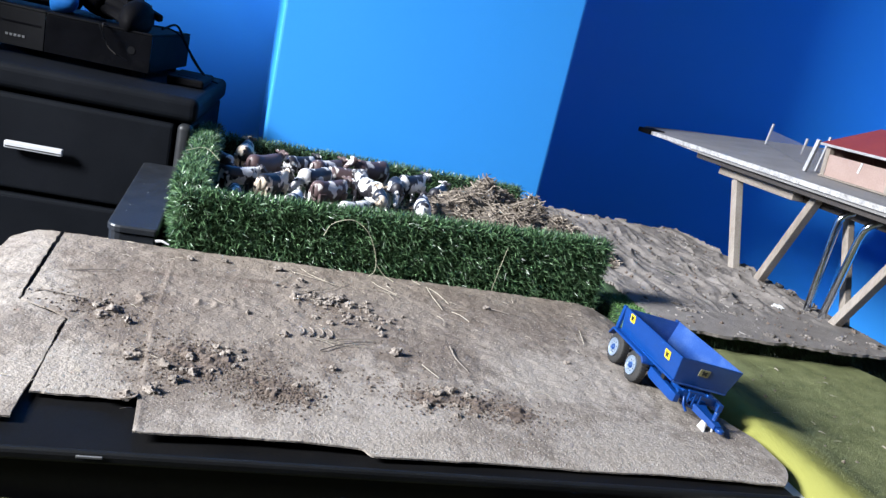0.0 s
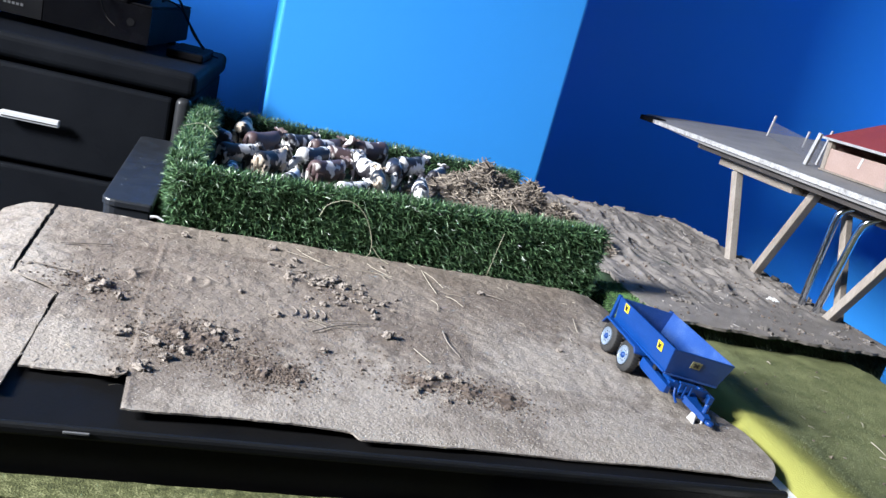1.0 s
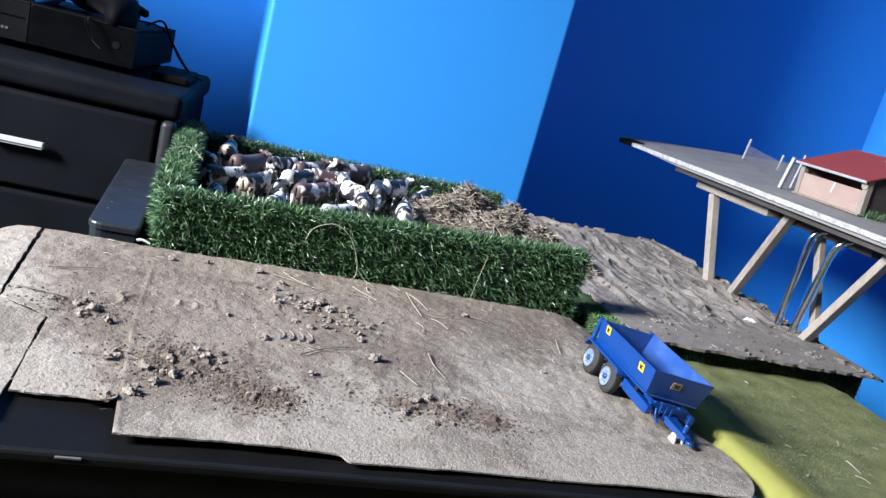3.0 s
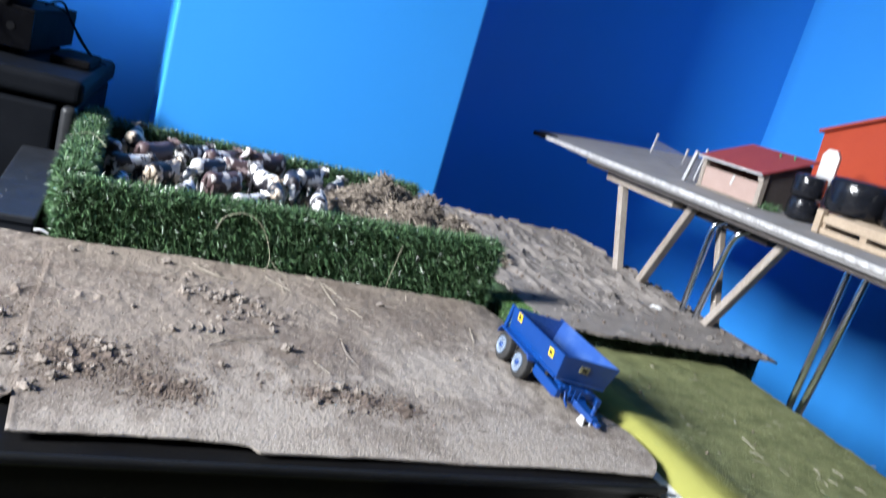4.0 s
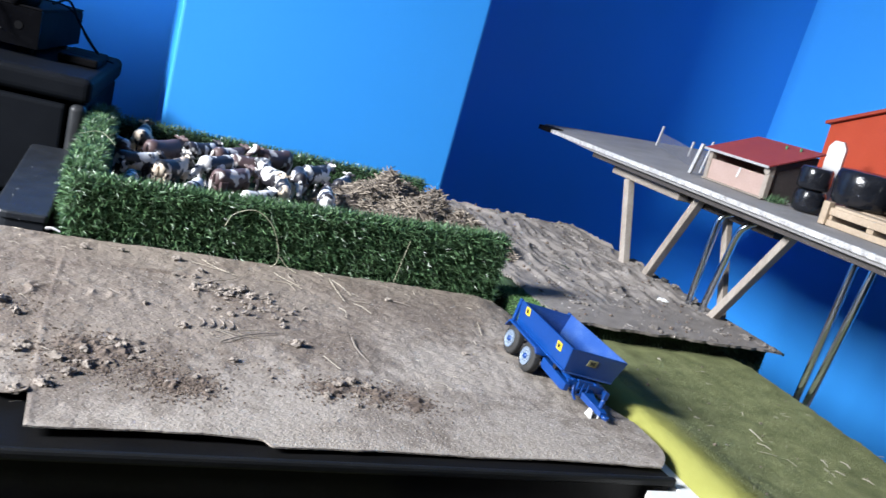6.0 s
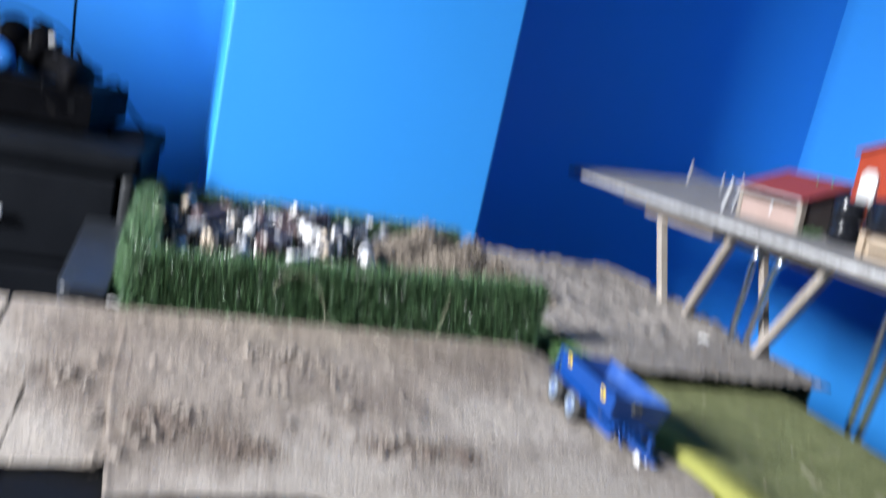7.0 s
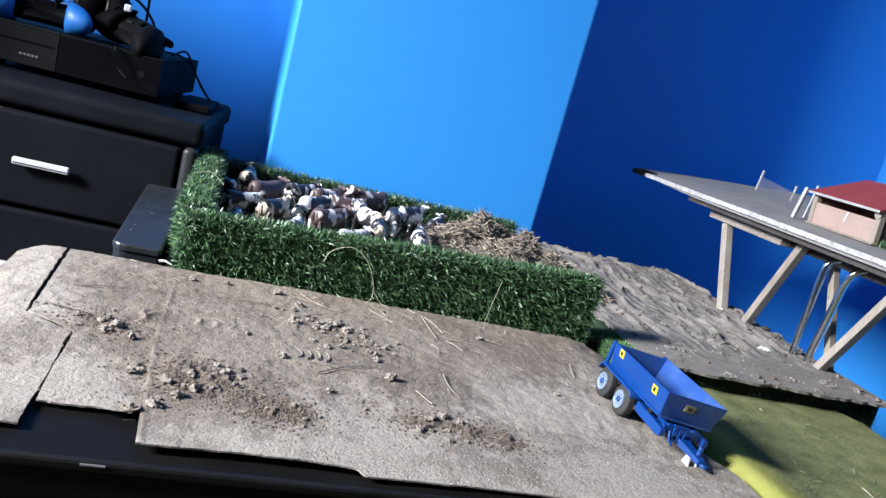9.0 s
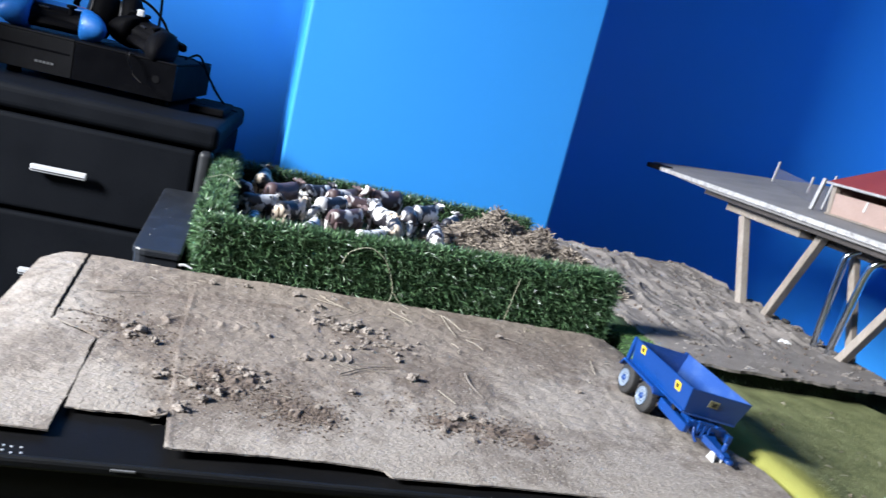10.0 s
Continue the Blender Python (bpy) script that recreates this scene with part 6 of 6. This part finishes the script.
shelf = thing("display_board", "long grey-topped board with a chipped white edge on trestles", "board", BOARD)
part("board_top", sheet(0.0, 0.87, -0.30, 2.015, 40, 90, lambda x, y: -0.0012 + 0.001 * bumps(x, y, 14, 2), lambda x, y: -0.017 + 0.007 * min(1.0, max(0.0, (y - 1.62) / 0.25)), warp=lambda x, y: (x, y - 0.10 * max(0.0, (y - 1.95) / 0.065) * (1 - min(1.0, x / 0.05)))), BOARDT, shelf)
part("edge_strip", sheet(-0.0055, -0.0003, -0.30, 1.86, 2, 320, lambda x, y: 0.0005 * bumps(0, y, 12, 2) + 0.0004 * bumps(0, y, 150, 5), lambda x, y: -0.0098 + 0.0009 * bumps(0, y, 9, 7) + 0.0007 * bumps(0, y, 90, 4)), BOARDE, shelf, "chipped white front edge")
part("end_tape", box(-0.0065, 0.040, 1.880, 1.945, -0.0110, 0.0016, 0.002), BLACKP, shelf, "black taped corner")
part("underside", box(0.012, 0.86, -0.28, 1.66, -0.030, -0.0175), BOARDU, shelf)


def beam(name, a, b, w, d, parent, mat=PINE, along=(1, 0, 0)):
    """A squared timber from a to b; d is its depth along the given way, w its width across."""
    a, b = Vector(a), Vector(b)
    t = (b - a).normalized()
    u = Vector(along)
    u = (u - t * u.dot(t)).normalized()
    v = t.cross(u)
    m = Matrix((u, v, t)).transposed().to_4x4()
    m.translation = a
    return part(name, box(-d / 2, d / 2, -w / 2, w / 2, 0, (b - a).length, 0.0015, 2, m=m), mat, parent)


tr = thing("wooden_trestle", "bare pine trestle frame with diagonal braces under the board", "trestle")
TX = 1.14
SU = SZ - 0.028
beam("rail", (TX, 1.60, SU - 0.013), (TX, 1.33, SU - 0.013), 0.020, 0.03, tr, PINEY)
# this rail is coloured dark for the shade under the board
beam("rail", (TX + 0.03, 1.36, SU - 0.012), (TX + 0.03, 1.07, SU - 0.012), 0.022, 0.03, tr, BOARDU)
beam("leg", (TX, 1.541, SU - 0.0235), (TX, 1.138, 0.0), 0.019, 0.019, tr)
beam("brace", (TX, 1.276, SU - 0.002), (TX, 1.659, 0.0), 0.017, 0.019, tr)
beam("leg", (TX + 0.03, 1.214, SU - 0.023), (TX + 0.03, 0.845, 0.0), 0.015, 0.015, tr)
beam("brace", (TX, 1.012, SU - 0.002), (TX, 1.502, 0.0), 0.016, 0.019, tr)

for label, legs in (("pair of bent chrome tube legs under the board", ((1.205, 1.204), (1.137, 1.160))), ("pair of chrome tube legs standing on the floor", ((0.870, 0.873), (0.834, 0.848)))):
    fr = thing("tube_leg_frame", label, "table legs", group="chrome table legs")
    for y0, y1 in legs:
        yb = y0 + (y1 - y0) * (SU / 0.2)
        top = SU - 0.0075
        bent = bend(((TX + 0.05, y0 - 0.035, top), (TX + 0.02, y0 - 0.015, top - 0.002), (TX + 0.003, y0 - 0.002, top - 0.016), (TX, y0 + (y1 - y0) * 0.25, SU - 0.05)), 5)
        part("tube", tube((bent if y0 > 1 else [Vector((TX, y0, SU + 0.004))]) + [Vector((TX, yb, 0.004))], 0.0074, 12), CHROME, fr, smooth=True)
        part("foot_cap", cyl((TX, yb, 0.006), (0, 0, 1), 0.010, 0.012, 12), BLACKP, fr)

# toys on the board
shed = thing("toy_shed", "small pink-boarded toy shed with a red overhanging roof", "toy shed", on_board(1.192, 1.260))
hw, dp = 0.088, 0.116
part("front_wall", box(0.0, 0.005, -hw + 0.004, hw - 0.004, 0.002, 0.047, 0.0006), SHEDW, shed)
part("base_strip", box(-0.006, 0.0, -hw - 0.006, hw + 0.006, 0.0, 0.0035, 0.0008), PINE, shed, "pale base strip")
for s in (-1, 1):
    part("corner_post", box(-0.002, 0.011, s * hw - 0.006, s * hw + 0.006, 0.0, 0.068, 0.001), PINE, shed)
    # the side turned from the window is painted dark as its shade
    part("side_wall", loft([[(0.011, y, 0), (dp, y, 0), (dp, y, 0.098), (0.011, y, 0.0705)] for y in (s * hw - 0.003, s * hw + 0.003)]), SHEDW if s > 0 else BOARDU, shed)
part("back_wall", box(dp, dp + 0.005, -hw, hw, 0.0, 0.098), SHEDW, shed)
bm = bmesh.new()
m = pose(0, 0, 0.0685, 0, -17, 0)
box(-0.012, dp + 0.016, -hw - 0.010, hw + 0.012, 0.0, 0.004, 0.0008, bm=bm, m=m)
part("roof", bm, ROOFR, shed, "dull red roof sheet")
part("fascia", box(-0.0145, -0.0125, -hw - 0.010, hw + 0.012, -0.001, 0.004, 0.0004, m=m), POSTW, shed, "pale roof edge")
part("latch", box(-0.0015, -0.0002, -0.002, 0.003, 0.026, 0.048, 0.0003, m=pose(0, 0, 0, 14, 0, 0)), WHITEP, shed, "white painted mark on the boards")
part("round_tag", cyl((-0.003, -hw + 0.001, 0.058), (1, 0, 0), 0.008, 0.002, 16), PINE, shed)
for x, y, h in ((0.10, -0.055, 0.008), (0.095, -0.02, 0.007)):
    part("roof_peg", cyl((x, y, 0.0725 + 0.306 * x + h / 2), (0, 0, 1), 0.002, h, 8), PEGG, shed)

for x, y, h, w, lean in ((1.450, 1.895, 0.060, 0.0028, 4), (1.438, 1.726, 0.044, 0.0028, 3), (1.188, 1.397, 0.072, 0.0040, 7), (1.235, 1.420, 0.078, 0.0022, 5)):
    p = tagged(part("fence_post", box(-w, w, -w, w, 0, h, w * 0.3), POSTW), "small weathered whitish toy fence post on the board", "fence post", "fence posts on the board")
    p.matrix_world = pose(x, y, SZ + RISE * (x - SX), lean, 2, 10)
bm = bmesh.new()
a, b = Vector((1.450, 1.890, SZ + RISE * 0.37 + 0.001)), Vector((1.235, 1.426, SZ + RISE * 0.155 + 0.001))
for k in range(9):
    tube((a + Vector((0, 0, 0.005 * k)), b + Vector((0, 0, 0.005 * k))), 0.00028, 4, bm)
for k in range(100):
    p = a.lerp(b, k / 99)
    tube((p, p + Vector((0, 0, 0.0405))), 0.00028, 4, bm)
tagged(part("wire_fence", bm, NET), "fine grey wire mesh fence between the posts", "wire fence")


def bale(x, y, up, r, h, turn):
    n, rows = 22, []
    rr = random.Random(int(x * 1000 + y * 77))
    for k, (q, zz) in enumerate(((0.55, 0.0), (0.9, 0.002), (1.0, 0.12 * h), (1.02, 0.35 * h), (1.03, 0.6 * h), (1.0, 0.88 * h), (0.9, 0.985 * h), (0.55, h), (0.15, 0.985 * h))):
        rows.append([(r * q * (1 + rr.uniform(-0.025, 0.025)) * math.cos(2 * math.pi * i / n), r * q * (1 + rr.uniform(-0.025, 0.025)) * math.sin(2 * math.pi * i / n), zz) for i in range(n)])
    ob = tagged(part("wrapped_bale", loft(rows), WRAP, smooth=True), "shiny black plastic-wrapped toy silage bale", "toy bale", "black bales on the board")
    ob.matrix_world = on_board(x, y) @ pose(0, 0, up, 0, 0, turn)


bale(1.232, 1.092, 0.0, 0.029, 0.043, 10)
bale(1.233, 1.094, 0.0432, 0.030, 0.045, 70)
pal = thing("toy_pallet", "pale wooden slatted toy pallet under the bales", "toy pallet", on_board(1.172, 0.895))
for y in (0.088, 0.0, -0.088):
    part("bearer", box(0.0, 0.17, y - 0.007, y + 0.007, 0.0, 0.030, 0.001), PALLET, pal)
for i, x in enumerate((0.006, 0.05, 0.094, 0.138)):
    part("slat", box(x, x + 0.026, -0.10, 0.10, 0.0302, 0.036, 0.001), PALLET, pal)
part("slat", box(-0.006, -0.0005, -0.10, 0.085, 0.0, 0.011, 0.001), PALLET, pal)
part("slat", box(-0.006, -0.0005, -0.10, 0.085, 0.020, 0.033, 0.001), PALLET, pal)
part("end_block", box(-0.010, 0.004, 0.086, 0.100, 0.0, 0.042, 0.0015), PALLET, pal)
bale(1.250, 0.992, 0.0364, 0.054, 0.066, 20)
bale(1.258, 0.880, 0.0364, 0.050, 0.062, 140)
bale(1.345, 1.02, 0.0, 0.045, 0.058, 200)

barn = thing("toy_barn", "orange-red toy barn with a low gabled roof", "toy barn", on_board(1.56, 1.15))


def gable(x0, x1, y0, y1, eave, ridge):
    ym = (y0 + y1) / 2
    prof = ((y0, 0), (y1, 0), (y1, eave), (ym, ridge), (y0, eave))
    return loft([[(x0, y, z) for y, z in prof], [(x1, y, z) for y, z in prof]])


part("gable_front", gable(0.0, 0.006, -0.25, 0.25, 0.166, 0.254), BARNR, barn)
part("gable_back", gable(0.29, 0.296, -0.25, 0.25, 0.166, 0.254), BARNR, barn)
for s in (-1, 1):
    part("side_wall", box(0.006, 0.29, s * 0.247 - 0.003, s * 0.247 + 0.003, 0, 0.165), BARNR, barn)
    ang = math.degrees(math.atan2(0.088, 0.25))
    part("roof", box(-0.012, 0.31, -0.272 if s < 0 else 0.0, 0.0 if s < 0 else 0.272, 0.001, 0.009, 0.001, m=pose(0, 0, 0.255, -s * ang, 0, 0)), BARNROOF, barn, "darker red roof slope")
arch = tagged(part("white_board", loft([[(x, y, z) for y, z in ((-0.018, 0), (0.018, 0), (0.018, 0.124), (0.009, 0.138), (-0.009, 0.138), (-0.018, 0.124))] for x in (0.0, 0.014)]), WHITEP), "white toy door board with clipped top corners", "toy door")
arch.matrix_world = on_board(1.41, 1.225, 25)
tuft = thing("grass_tuft", "small green tuft at the foot of the toy shed", "grass tuft", on_board(1.215, 1.165), kind="stuff")
part("tuft_blades", blades(160, lambda g: ((g.gauss(0, 0.012), g.gauss(0, 0.008) - 0.012, 0.0), (0, 0, 1)), 0.02, 0.0012, 0.5, 51), BLADE, tuft)
